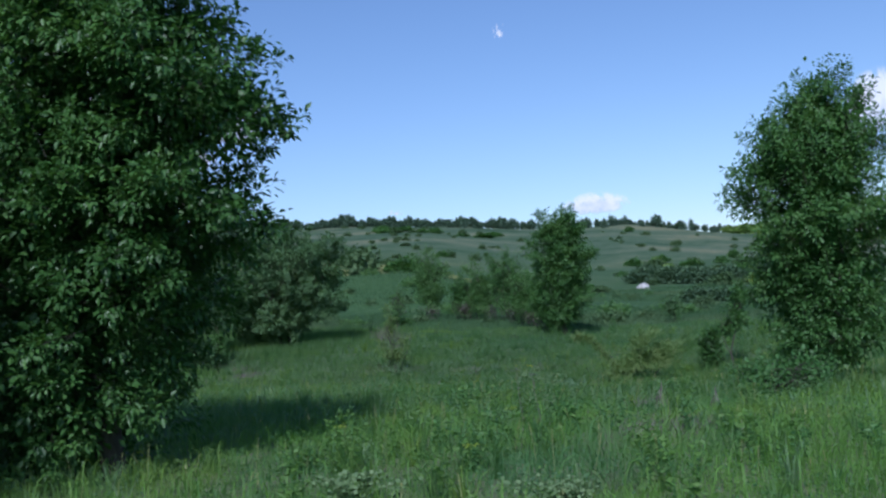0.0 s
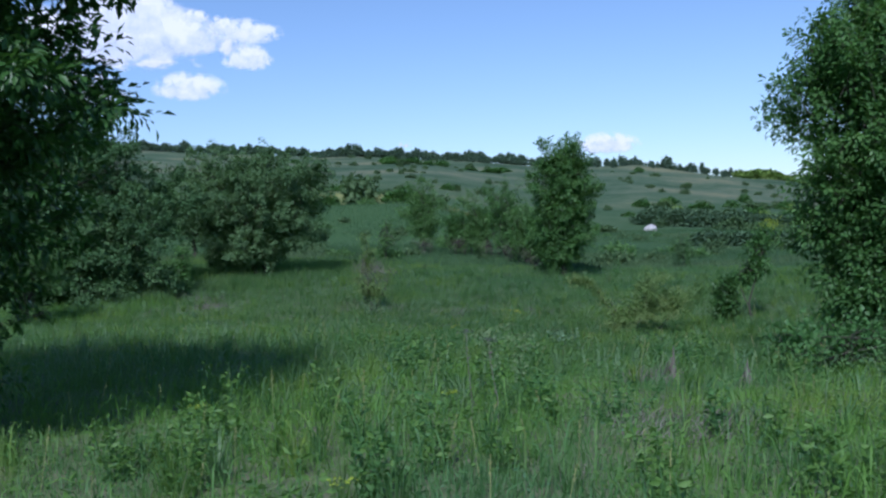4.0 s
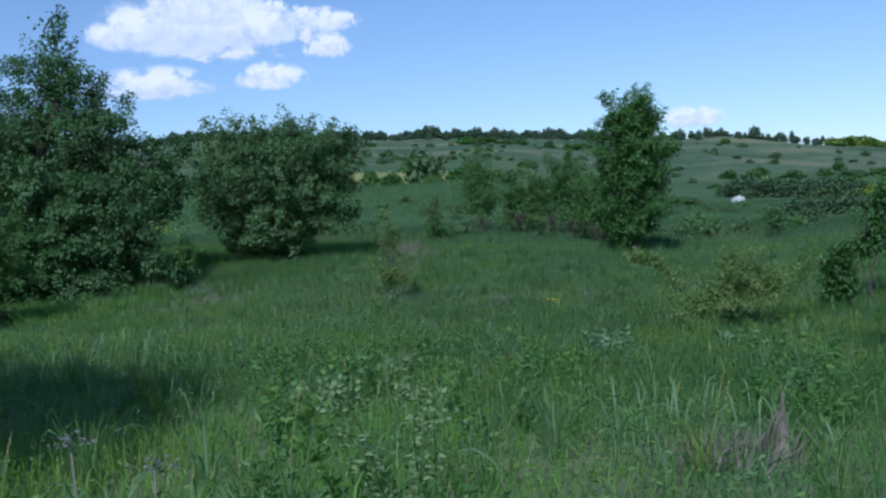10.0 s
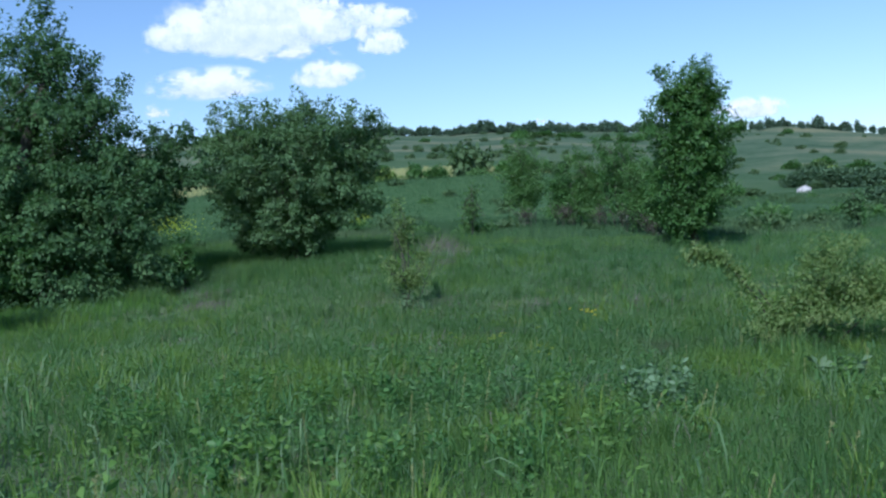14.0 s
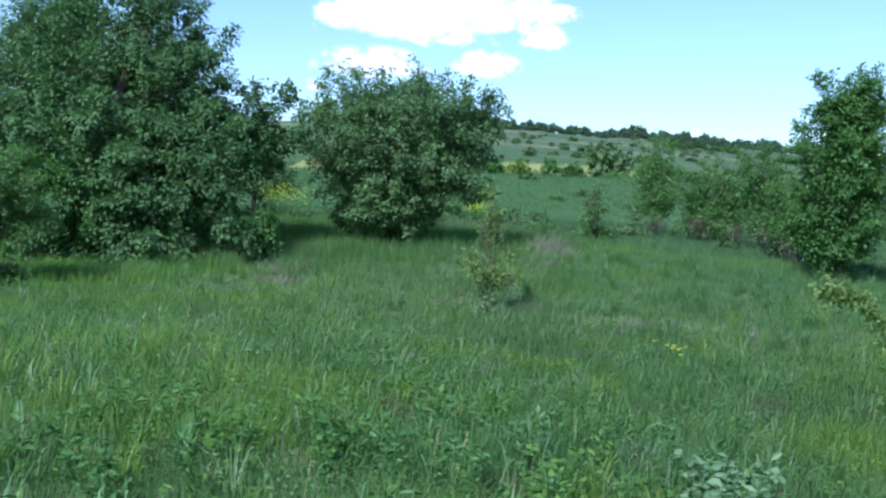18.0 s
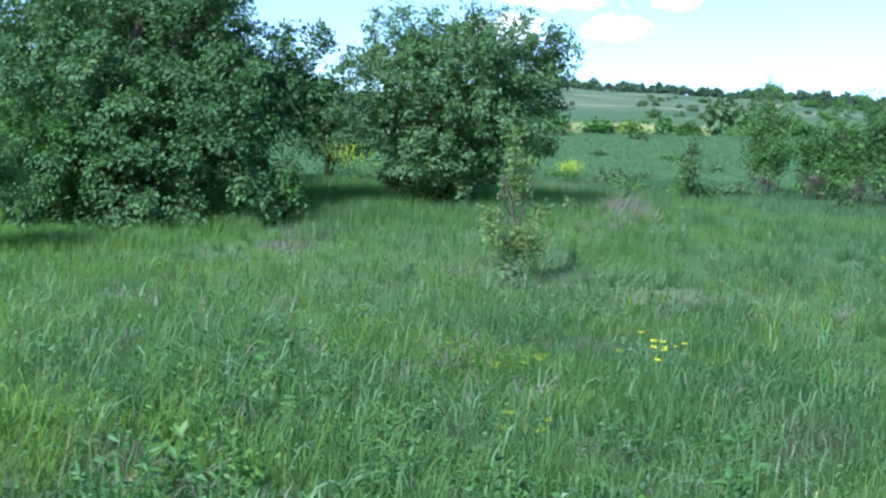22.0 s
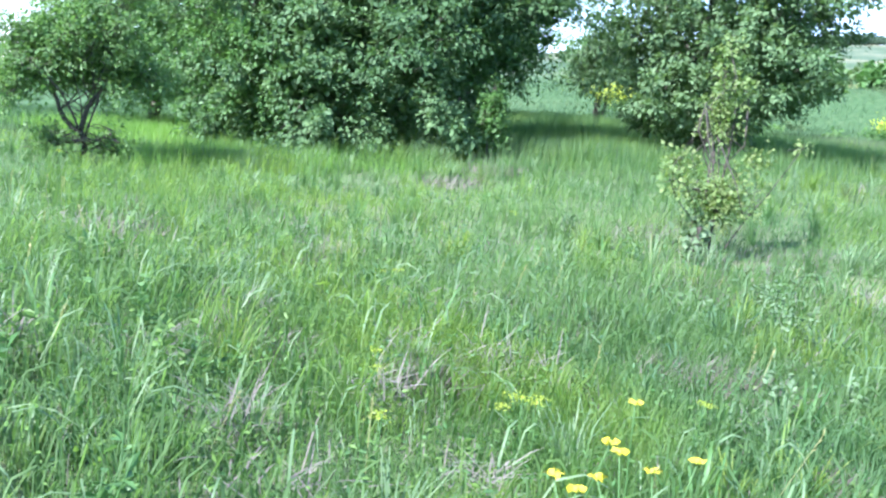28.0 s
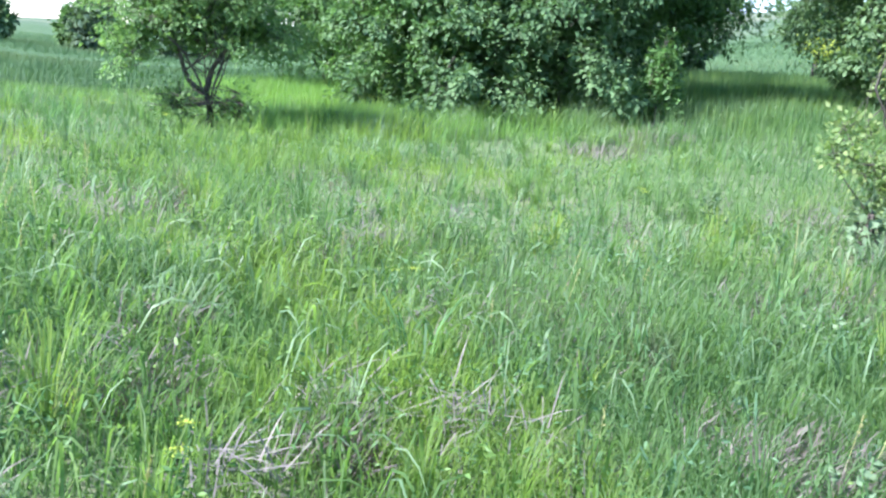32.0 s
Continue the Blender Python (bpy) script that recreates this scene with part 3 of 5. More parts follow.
# out-of-view maple, added only to cast shade on the wild pear
tree("maple_tree", -5.3, 17.9, [(0, 0, 2.6, 1.6, 1.6, 1.7), (-0.1, 0, 5.0, 1.8, 1.8, 2.0), (-0.2, 0, 7.0, 1.6, 1.6, 1.6), (-1.8, 0, 4.0, 1.7, 1.7, 2.2), (-1.9, 0, 6.2, 1.5, 1.5, 1.7)],
                  2200, 18, 0.12, M_DARK, "unseen leafy maple added to shade the wild pear", seed=2, stems=((0, 0, 0, 0, 6.0, 0.14),), limbs=6, clump_r=0.28, shell=0.6)
tree("pear_tree", 1.4, 33.5, [(0.12, 0, 2.9, 1.4, 1.45, 1.4), (0.22, 0, 3.7, 1.05, 1.1, 0.95), (0.06, 0, 1.75, 1.15, 1.15, 1.05), (0.1, 0, 0.85, 0.8, 0.8, 0.6), (0.3, 0, 4.35, 0.65, 0.65, 0.6)],
                  2900, 20, 0.075, M_PEARLIT, "young wild pear tree, egg-shaped, leafy to the ground", seed=4, stems=((0, 0, 0.05, 0, 4.0, 0.08),),
                  limbs=14, clump_r=0.18, shell=0.6, ragged=0.14, sprays=120, spray_r=0.4, flat=0.7, fill=0.5, long=0.28, bunch=2.0)
tree("pear_tree", -9.0, 56.6, [(0, 0, 3.0, 1.35, 1.35, 1.5), (0.1, 0, 4.1, 0.9, 0.9, 1.05), (-0.1, 0, 1.6, 1.25, 1.25, 1.2), (-0.2, 0, 0.8, 0.95, 0.95, 0.7)],
                   1900, 18, 0.1, M_PEARLIT, "upright wild pear tree with dense green crown", seed=5, stems=((0, 0, 0, 0, 4.4, 0.09),), limbs=10, clump_r=0.19, shell=0.6, ragged=0.14, sprays=95, spray_r=0.4, flat=0.7, fill=0.5, long=0.28, bunch=2.0)
tree("hawthorn", -19.2, 52.2, [(-0.2, 0, 2.5, 2.85, 2.5, 1.5), (-1.7, -0.3, 3.4, 1.3, 1.3, 1.1), (0, 0.1, 3.75, 1.5, 1.5, 0.9), (1.5, 0.2, 3.1, 1.3, 1.3, 1.2), (1.2, 0.1, 1.8, 1.5, 1.4, 1.0), (-0.2, -0.3, 1.3, 2.1, 1.9, 1.0), (-0.2, -0.2, 0.65, 1.45, 1.4, 0.6)],
                 3300, 17, 0.1, M_GREY, "broad hawthorn bush with grey-green leaves", "bush", 6, ((0, 0, -0.6, 0.1, 3.2, 0.08), (0.2, 0.1, 0.9, 0.2, 3.0, 0.07), (-0.2, 0.1, 0.1, -0.5, 2.6, 0.06)), 16, 0.2, 0.55, aspect=0.62, ragged=0.18, sprays=170, spray_r=0.55, flat=0.35, fill=0.5, long=0.4, bunch=2.8)
tree("maple_tree", -22.4, 46.6, [(0, 0, 2.9, 3.1, 2.7, 1.9), (0.2, 0, 4.6, 2.0, 1.9, 1.4), (0, 0, 6.1, 1.05, 1.05, 1.3), (-0.1, 0, 7.3, 0.45, 0.45, 0.9), (1.7, 1.3, 2.8, 1.9, 1.9, 0.95), (2.0, -0.6, 1.9, 1.7, 1.8, 1.0), (0.2, -1.4, 1.8, 2.4, 1.9, 1.4), (-0.3, -2.6, 2.7, 2.0, 1.9, 1.7), (0.2, 2.1, 3.0, 1.6, 1.7, 0.95), (-2.4, -0.6, 2.5, 2.4, 2.2, 1.9), (-1.9, -2.0, 4.2, 1.6, 1.6, 1.4), (1.0, -1.8, 1.3, 1.9, 1.4, 0.85), (1.8, -0.8, 1.2, 1.3, 1.4, 0.85), (-1.4, -1.9, 1.2, 2.0, 1.4, 0.95), (1.7, -1.8, 0.75, 1.7, 1.4, 0.65), (2.2, -0.3, 0.8, 1.1, 1.2, 0.7), (0.1, -2.3, 0.95, 1.8, 1.1, 0.7)],
                8000, 16, 0.105, M_DARK, "large spreading field maple with dark green foliage to the grass", seed=7, stems=((0, 0, 0.1, 0, 6.0, 0.2), (0.3, 0.1, 1.2, 0.2, 4.0, 0.1)), limbs=20, clump_r=0.21, shell=0.6, aspect=0.62, ragged=0.2, sprays=260, spray_r=0.85, flat=0.06, fill=0.32, long=0.48, bunch=2.8)
tree("maple_tree", -28.2, 48.4, [(0, 0, 4.2, 2.2, 2.2, 2.6), (-0.2, 0, 6.2, 1.5, 1.5, 1.5), (-0.3, 0, 7.2, 0.9, 0.9, 1.1), (-1.7, -0.3, 5.4, 1.7, 1.7, 1.8), (-0.6, -0.5, 2.4, 2.2, 2.2, 1.9), (1.0, -1.2, 1.8, 2.0, 1.8, 1.5)],
                 2500, 18, 0.12, M_DARK, "dark green field maple standing beside the larger one", seed=8, stems=((0, 0, 0, 0, 5.6, 0.16),), limbs=12, clump_r=0.25, shell=0.6, ragged=0.16, sprays=90, spray_r=0.9, flat=0.2, fill=0.32, long=0.48)
tree("hazel_bush", -21.9, 44.1, [(0, 0.2, 1.9, 1.25, 1.35, 1.0), (0.5, 0.5, 1.6, 1.0, 1.1, 0.75), (-0.7, -0.3, 1.6, 1.1, 1.2, 0.9), (-0.3, 0.4, 1.0, 0.95, 1.0, 0.55)],
             1300, 17, 0.09, M_FRESH, "light green hazel bush in front of the dark maple", "bush", 9, ((-0.3, 0, 0.4, 0, 2.0, 0.009), (-0.5, 0, -0.4, 0, 1.8, 0.009), (-0.6, 0.3, 0.1, 0.3, 2.2, 0.009)), 8, 0.22, 0.7, sprays=70, spray_r=0.5, flat=0.25)
tree("wild_plum", -18.9, 40.65, [(-0.1, -0.15, 1.45, 0.85, 1.0, 0.5), (0.1, -0.9, 1.1, 0.5, 0.6, 0.25), (0, -0.5, 1.6, 0.8, 0.9, 0.5), (-0.1, 0.55, 1.35, 0.65, 0.65, 0.4), (0, 0, 1.95, 0.75, 0.85, 0.55)],
                   1250, 16, 0.062, M_PLUM, "small wild plum tree with a forked dark trunk", seed=10, stems=((0, 0, 0.03, -0.04, 0.55, 0.05), (0.03, -0.03, 0.1, 0.35, 1.35, 0.034, 0.48), (0.03, -0.05, -0.1, -0.45, 1.25, 0.034, 0.46)), limbs=12, clump_r=0.18, shell=0.8, ragged=0.2, twigs=40, sprays=55, spray_r=0.38, flat=0.3)
tree("plum_suckers", -18.8, 40.65, [(0.1, -0.45, 0.32, 0.3, 0.4, 0.3), (0.15, 0.35, 0.3, 0.3, 0.35, 0.28)], 110, 12, 0.05, M_PLUM, "leafy suckers at the foot of the plum tree", "shrub", 11, ((0, -0.3, 0.1, -0.1, 0.6, 0.008), (0, 0.3, -0.1, 0.1, 0.5, 0.008)), 4, 0.15, 0.9)
tree("maple_tree", -29.7, 43.9, [(0, 0, 2.6, 2.3, 2.3, 1.5), (0.2, 0.3, 4.2, 1.8, 1.8, 1.3), (1.2, 1.2, 3.2, 1.8, 1.8, 1.2), (1.6, 0.4, 1.5, 1.7, 1.7, 0.9), (0.4, -1.5, 1.6, 1.7, 1.5, 0.9)],
                  2300, 15, 0.11, M_FRESH, "fresh green field maple with layered boughs", seed=23, stems=((0, 0, 0.1, 0, 4.4, 0.12),), limbs=10, clump_r=0.22, shell=0.6, aspect=0.6, ragged=0.18, sprays=110, spray_r=0.85, flat=0.06, fill=0.35, long=0.48, bunch=2.4)
tree("maple_tree", -31.5, 53.0, [(0, 0, 3.2, 2.4, 2.4, 2.2), (1.5, 1, 2.4, 1.8, 1.8, 1.6), (-1.8, -1, 2.4, 2.2, 2.0, 1.8)], 1800, 14, 0.14, M_FRESH, "leafy maple behind the large one", seed=12, stems=((0, 0, 0, 0, 3.6, 0.12),), limbs=8, clump_r=0.26, shell=0.6)
tree("hawthorn", -32.8, 59.3, [(0, 0, 2.3, 1.5, 1.5, 1.2), (0.6, 0.3, 1.5, 1.3, 1.3, 0.8), (-0.6, 0.2, 1.7, 1.2, 1.2, 0.9)], 700, 13, 0.13, M_GREY, "hawthorn with a bare dark stem beyond the gap", seed=13, stems=((0, 0, 0.1, 0, 2.2, 0.1), (0.1, 0, 0.5, 0.2, 1.8, 0.05)), limbs=8, clump_r=0.25, shell=0.7)
tree("hawthorn", -28.5, 61.5, [(0, 0, 2.2, 1.8, 1.8, 1.7), (1.0, 0.5, 1.7, 1.3, 1.3, 1.2)], 900, 13, 0.13, M_GREY, "grey-green hawthorn behind the broad bush", seed=14, stems=((0, 0, 0.1, 0, 2.4, 0.1),), limbs=6, clump_r=0.25, shell=0.6)
tree("elm_sapling", -18.75, 47.1, [(0, 0, 0.6, 0.26, 0.26, 0.5), (0.05, 0, 1.05, 0.18, 0.18, 0.4)], 120, 12, 0.075, M_FRESH, "bright green elm sapling in the gap", "sapling", 15, ((0, 0, 0.05, 0, 1.3, 0.014),), 4, 0.12, 0.9)

# yellowing sapling in the open, with its long side arm
tree("pear_sapling", -11.25, 45.25, [(-0.14, 0.1, 1.45, 0.18, 0.18, 0.5), (0.0, 0.05, 0.62, 0.42, 0.42, 0.32), (-0.24, 0.18, 2.05, 0.12, 0.12, 0.32), (-0.3, -0.22, 0.98, 0.12, 0.26, 0.08), (0.08, 0.4, 1.02, 0.1, 0.3, 0.07), (0.2, 0.85, 1.18, 0.1, 0.2, 0.07), (0.0, -0.5, 0.78, 0.1, 0.2, 0.07), (-0.05, 0.2, 1.7, 0.1, 0.2, 0.1)],
               250, 9, 0.046, M_YELLOW, "pear sapling with sparse yellowish-green leaves", "sapling", 16, ((0, 0, -0.17, 0.12, 2.1, 0.011), (0.02, 0, 0.2, 0.85, 1.2, 0.007), (0, 0, -0.05, -0.55, 0.85, 0.006), (0, 0, -0.3, -0.3, 1.0, 0.006)), 8, 0.09, 0.95, twigs=16)
tree("white_poplar_shoot", -11.18, 45.02, [(0, 0, 0.25, 0.13, 0.13, 0.2)], 16, 7, 0.075, M_SILVER, "small silvery shoot at the foot of the sapling", "shoot", 17, ((0, 0, 0, 0, 0.4, 0.008),), 2, 0.1, 0.9)

# sprawling yellowish bramble and its neighbours
tree("wild_rose_bush", -3.25, 41.3, [(0.2, 0, 0.66, 0.62, 0.55, 0.48), (0.75, 0, 0.72, 0.58, 0.5, 0.42), (-0.3, 0, 0.42, 0.45, 0.45, 0.38), (0.35, 0, 1.1, 0.35, 0.3, 0.22)],
               760, 13, 0.04, M_YELLOW, "sprawling wild rose bush with yellowish leaves", "bush", 18, ((0, 0, 0.3, 0, 0.9, 0.012), (0, 0, -0.5, 0, 0.8, 0.01), (0.2, 0, 0.7, 0.1, 0.7, 0.01)), 12, 0.11, 0.9, twigs=0, sprays=26, spray_r=0.26, flat=0.5, fill=0.3, long=1.0)


def arching_cane():
    """One long arching cane of the rose, tipped with pale leaves."""
    rng = np.random.default_rng(19)
    root = new("rose_cane")
    root.location = (-3.4, 41.25, gz(-3.4, 41.25))
    tagged(root, "long arching rose cane with pale yellow leaves", "cane")
    s = np.linspace(0, 1, 12)
    p = np.stack([-0.2 - 0.95 * s, -0.1 * s, 0.4 + 0.85 * np.sin(1.9 * s)], -1)
    p[0, 2] = -0.05
    st = Soup()
    tube(st, p, np.linspace(0.012, 0.004, 12), 6)
    part("cane", st.mesh("cane", M_BARK, True), root)
    lv = Soup()
    n = 1000
    k = rng.beta(1.8, 1.2, n)
    c = np.stack([np.interp(k, s, p[:, i]) for i in range(3)], -1) + rng.normal(0, 0.055, (n, 3))
    leaves(lv, c, rng.normal(0, 1, (n, 3)) + [0, 0, 0.3], rng.uniform(0.04, 0.07, n), rng.uniform(0.025, 0.04, n), rng)
    part("leaves", lv.mesh("leaves", M_YELLOW), root)


arching_cane()
tree("oak_sapling", -1.77, 44.1, [(0, 0, 0.75, 0.26, 0.26, 0.3), (0.05, 0, 0.4, 0.3, 0.3, 0.3), (0.1, 0, 0.95, 0.15, 0.15, 0.2)], 200, 13, 0.075, M_PEAR, "dark green oak sapling", "sapling", 20, ((0, 0, 0.03, 0, 1.0, 0.018),), 4, 0.1, 0.9)
tree("elm_sapling", -1.2, 44.6, [(0.1, 0, 1.4, 0.35, 0.3, 0.5), (0.25, 0, 1.9, 0.25, 0.2, 0.35), (-0.15, 0, 1.05, 0.3, 0.25, 0.2)], 160, 10, 0.075, M_FRESH, "thin light green elm sapling with a bare stem", "sapling", 21, ((0, 0, 0.2, 0, 1.9, 0.018), (0, 0, -0.25, 0, 1.4, 0.012)), 5, 0.1, 0.95)
tree("dogwood_shrub", 0.75, 31.0, [(0, 0, 0.3, 0.5, 0.45, 0.3), (0.5, 0.3, 0.3, 0.4, 0.4, 0.28)], 170, 12, 0.06, M_HERB, "low leafy dogwood shrub in the grass", "shrub", 22, ((0, 0, 0.1, 0, 0.5, 0.01),), 3, 0.12, 0.9)

# thicket along the bank
row = [(-18.85, 66.7, 0.78, 4.0, 31), (-16.7, 65.8, 0.45, 2.4, 32), (-15.4, 65.0, 0.62, 3.0, 33), (-13.6, 63.6, 0.8, 3.7, 34), (-12.0, 61.5, 0.66, 2.8, 35), (-10.8, 60.0, 0.5, 1.9, 43)]
for x, y, w, h, sd in row:
    tree("blackthorn_bush", x, y, [(0, 0, h * 0.55, w * 0.85, w * 0.85, h * 0.43), (0.4 * w, -0.2, h * 0.38, w * 0.75, w * 0.7, h * 0.33), (-0.45 * w, 0.1, h * 0.45, w * 0.65, w * 0.65, h * 0.4), (0.1, -0.2, h * 0.22, w * 0.8, w * 0.75, h * 0.18)], int(330 + 90 * h), 14, 0.085,
         M_PLUM if sd % 2 else M_FRESH, "green blackthorn bush in a thicket on the bank", "bush", sd, ((0, 0, 0.1, 0, h * 0.7, 0.03), (0.3, 0, 0.3, 0.1, h * 0.6, 0.02), (-0.3, 0, -0.3, 0, h * 0.6, 0.02)), 6, 0.2, 0.75, ragged=0.22, sprays=46, spray_r=0.32, flat=1.0, fill=0.36, long=0.7, bunch=1.8, group="thicket on the bank")
for x, y, w in [(-18.2, 65.2, 0.5), (-16.2, 64.6, 0.45), (-14.4, 63.5, 0.5), (-12.8, 61.8, 0.5), (-11.2, 59.8, 0.6), (-10.2, 57.6, 0.6)]:
    tree("dead_thorn_scrub", x, y, [(0, 0, 0.55, w, w, 0.5)], 16, 3, 0.05, M_DRY, "bare grey-brown thorn stems under the thicket", "scrub", int(-x * 10), tuple((0.1 * k - 0.25, 0.05, 0.5 * math.sin(2.4 * k), 0.4 * math.cos(1.7 * k), 0.7 + 0.1 * (k % 3), 0.008) for k in range(6)), 10, 0.16, 0.9, group="dead scrub under the thicket")
tree("thorn_sapling", -17.9, 60.3, [(0, 0, 0.9, 0.5, 0.5, 0.6), (0.2, 0, 1.5, 0.32, 0.32, 0.45), (-0.3, 0, 0.5, 0.35, 0.35, 0.3)], 70, 8, 0.075, M_PLUM, "thin grey-green thorn sapling on the slope", "sapling", 37, ((0, 0, 0.1, 0, 1.7, 0.02), (0, 0, -0.3, 0, 1.2, 0.012)), 5, 0.14, 0.95)
tree("thorn_bush", -5.6, 62.0, [(0, 0, 0.7, 0.5, 0.5, 0.5)], 120, 10, 0.09, M_GREY, "low grey-green thorn bush", "bush", 38, ((0, 0, 0, 0, 0.9, 0.02),), 3, 0.14, 0.9)


# ---- stumps, rock, mound ----
def stump(x, y, h, r, lean, seed, label):
    rng = np.random.default_rng(seed)
    root = new("tree_stump")
    root.location = (x, y, gz(x, y) - 0.02)
    tagged(root, label, "stump", "broken stumps")
    s = Soup()
    n, k = 12, 9
    ang = np.arange(n) * 2 * np.pi / n
    jag = rng.uniform(0.45, 1.0, n)
    jag[3], jag[4] = 1.25, 1.1
    v = []
    for i in range(k):
        f = i / (k - 1)
        rr = r * (1.5 - 1.22 * f ** 0.7) * (1 + 0.14 * np.sin(3 * ang + seed) + rng.normal(0, 0.05, n))
        v.append(np.stack([np.cos(ang) * rr + lean * f * h, np.sin(ang) * rr, h * f * jag], -1))
    v = np.array(v)
    i, j = np.meshgrid(np.arange(k - 1), np.arange(n), indexing="ij")
    j2 = (j + 1) % n
    top = v[-1].mean(0) * [1, 1, 0.75]
    s.add(np.concatenate([v.reshape(-1, 3), top[None]]), t=[[(k - 1) * n + m, (k - 1) * n + (m + 1) % n, n * k] for m in range(n)],
          q=np.stack([i * n + j, i * n + j2, (i + 1) * n + j2, (i + 1) * n + j], -1).reshape(-1, 4))
    part("wood", s.mesh("wood", M_DEADWOOD, True), root)
    for m in range(8):
        sp = Soup()
        a = rng.uniform(2.2, 5.6)
        far = r * rng.uniform(1.2, 2.6)
        tube(sp, bent((np.cos(a) * far, np.sin(a) * far, -0.02), (np.cos(a) * r * 0.3 + lean * 0.8 * h, np.sin(a) * r * 0.3, h * rng.uniform(0.55, 0.9)), rng, 0.05, 5), np.linspace(0.009, 0.004, 5), 5)
        part("splinter", sp.mesh("splinter", M_DEADWOOD), root)


stump(-0.5, 29.95, 0.32, 0.06, 0.12, 2, "grey weathered broken stump in the grass")
stump(0.25, 29.5, 0.24, 0.065, 0.1, 5, "bleached jagged stump with a pale top")


def lump(name, x, y, size, material, label, category, seed, sink=0.2):
    rng = np.random.default_rng(seed)
    bm = bmesh.new()
    bmesh.ops.create_icosphere(bm, subdivisions=3, radius=1)
    for v in bm.verts:
        d = 1 + 0.22 * noise.noise(v.co * 1.6 + Vector((seed, 0, 0))) + 0.1 * noise.noise(v.co * 4)
        v.co = Vector((v.co.x * size[0], v.co.y * size[1], max(-0.3, v.co.z) * size[2])) * d
    me = bpy.data.meshes.new(name)
    bm.to_mesh(me)
    bm.free()
    me.materials.append(material)
    ob = new(name, me)
    ob.location = (x, y, gz(x, y) + size[2] * (0.3 - sink))
    ob.rotation_euler = (0, 0, rng.uniform(0, 3))
    tagged(ob, label, category)


lump("boulder", -22.0, 139.5, (0.82, 0.66, 0.62), M_ROCK, "pale limestone boulder on the grassy slope", "boulder", 3, 0.0)
lump("soil_mound", -7.45, 42.1, (0.12, 0.1, 0.04), M_SOIL, "small bare earth mound under dry stems", "mound", 4)
lump("soil_mound", -6.3, 41.45, (0.14, 0.1, 0.04), M_SOIL, "low crumbly earth mound in the grass", "mound", 6)


# ---- herbs and flowers ----
def herb(name, x, y, h, seed, label, stem_n=5, leaf_n=80, leaf=0.08, leaf_mat=None, heads=0, head_r=0.05, head_mat=None, spread=0.12, category="plant", group="", top_only=False, aspect=0.35):
    """A herb: separate stems, one mass of leaves, and each flower head a part."""
    rng = np.random.default_rng(seed)
    root = new(name)
    root.location = (x, y, gz(x, y) - 0.01)
    tagged(root, label, category, group)
    lv = Soup()
    for k in range(stem_n):
        a, rr = rng.uniform(0, 6.28), rng.uniform(0.2, 1.0) * spread
        b = np.array([np.cos(a) * rr * 0.3, np.sin(a) * rr * 0.3, -0.03])
        t = np.array([np.cos(a) * rr * 1.3, np.sin(a) * rr * 1.3, h * rng.uniform(0.75, 1.0)])
        p = bent(b, t, rng, 0.04, 6)
        st = Soup()
        tube(st, p, np.linspace(0.0045, 0.002, 6), 5)
        part("stem", st.mesh("stem", M_HERB if head_mat is not M_LILAC else M_DRY), root)
        n = leaf_n // stem_n
        f = rng.uniform(0.55 if top_only else 0.08, 0.98, n)
        c = np.stack([np.interp(f, np.linspace(0, 1, 6), p[:, i]) for i in range(3)], -1)
        ax = rng.normal(0, 1, (n, 3)) * [1, 1, 0.35] + [0, 0, 0.35]
        leaves(lv, c, ax, leaf * rng.uniform(0.6, 1.15, n) * (1.15 - 0.5 * f), leaf * aspect * rng.uniform(0.7, 1.2, n), rng)
        if k < heads:
            hd = Soup()
            m = 46
            q = rng.normal(0, 1, (m, 3)) * [head_r, head_r, head_r * 0.28] + t
            leaves(hd, q, rng.normal(0, 1, (m, 3)) * [1, 1, 0.4] + [0, 0, 0.5], head_r * 0.45, head_r * 0.4, rng)
            tagged(part("flower_head", hd.mesh("flower_head", head_mat), root), kind="stuff")
    if leaf_n:
        part("leaves", lv.mesh("leaves", leaf_mat or M_HERB), root)
    return root


def buttercup(x, y, h, seed):
    rng = np.random.default_rng(seed)
    root = new("buttercup")
    root.location = (x, y, gz(x, y) - 0.01)
    tagged(root, "bright yellow buttercup on a thin stem", "flower", "yellow buttercups")
    st = Soup()
    top = np.array([rng.normal(0, 0.03), rng.normal(0, 0.03), h])
    tube(st, bent((0, 0, -0.03), top, rng, 0.04, 6), np.linspace(0.003, 0.0018, 6), 5)
    part("stem", st.mesh("stem", M_HERB), root)
    c = Soup()
    tube(c, [top + [0, 0, -0.002], top + [0, 0, 0.004], top + [0, 0, 0.008]], [0.006, 0.006, 0.003], 8)
    heart = part("flower_centre", c.mesh("flower_centre", M_LIME), root)
    for k in range(6):
        pt = Soup()
        a = k * 2 * np.pi / 6 + rng.uniform(-0.2, 0.2)
        d = np.array([[np.cos(a), np.sin(a), 0.35]])
        leaves(pt, top[None] + d * 0.004, d, 0.018, 0.018, rng, 0.05)
        part("petal", pt.mesh("petal", M_PETAL), heart)


for n, (x, y, h) in enumerate([(-5.70, 40.00, 0.66), (-5.47, 39.72, 0.65), (-5.35, 39.87, 0.64), (-5.31, 39.67, 0.66), (-5.26, 39.53, 0.65), (-5.25, 39.64, 0.64), (-5.26, 39.44, 0.66), (-5.20, 39.50, 0.65), (-5.02, 39.20, 0.64)]):
    buttercup(x, y, h, 200 + n)

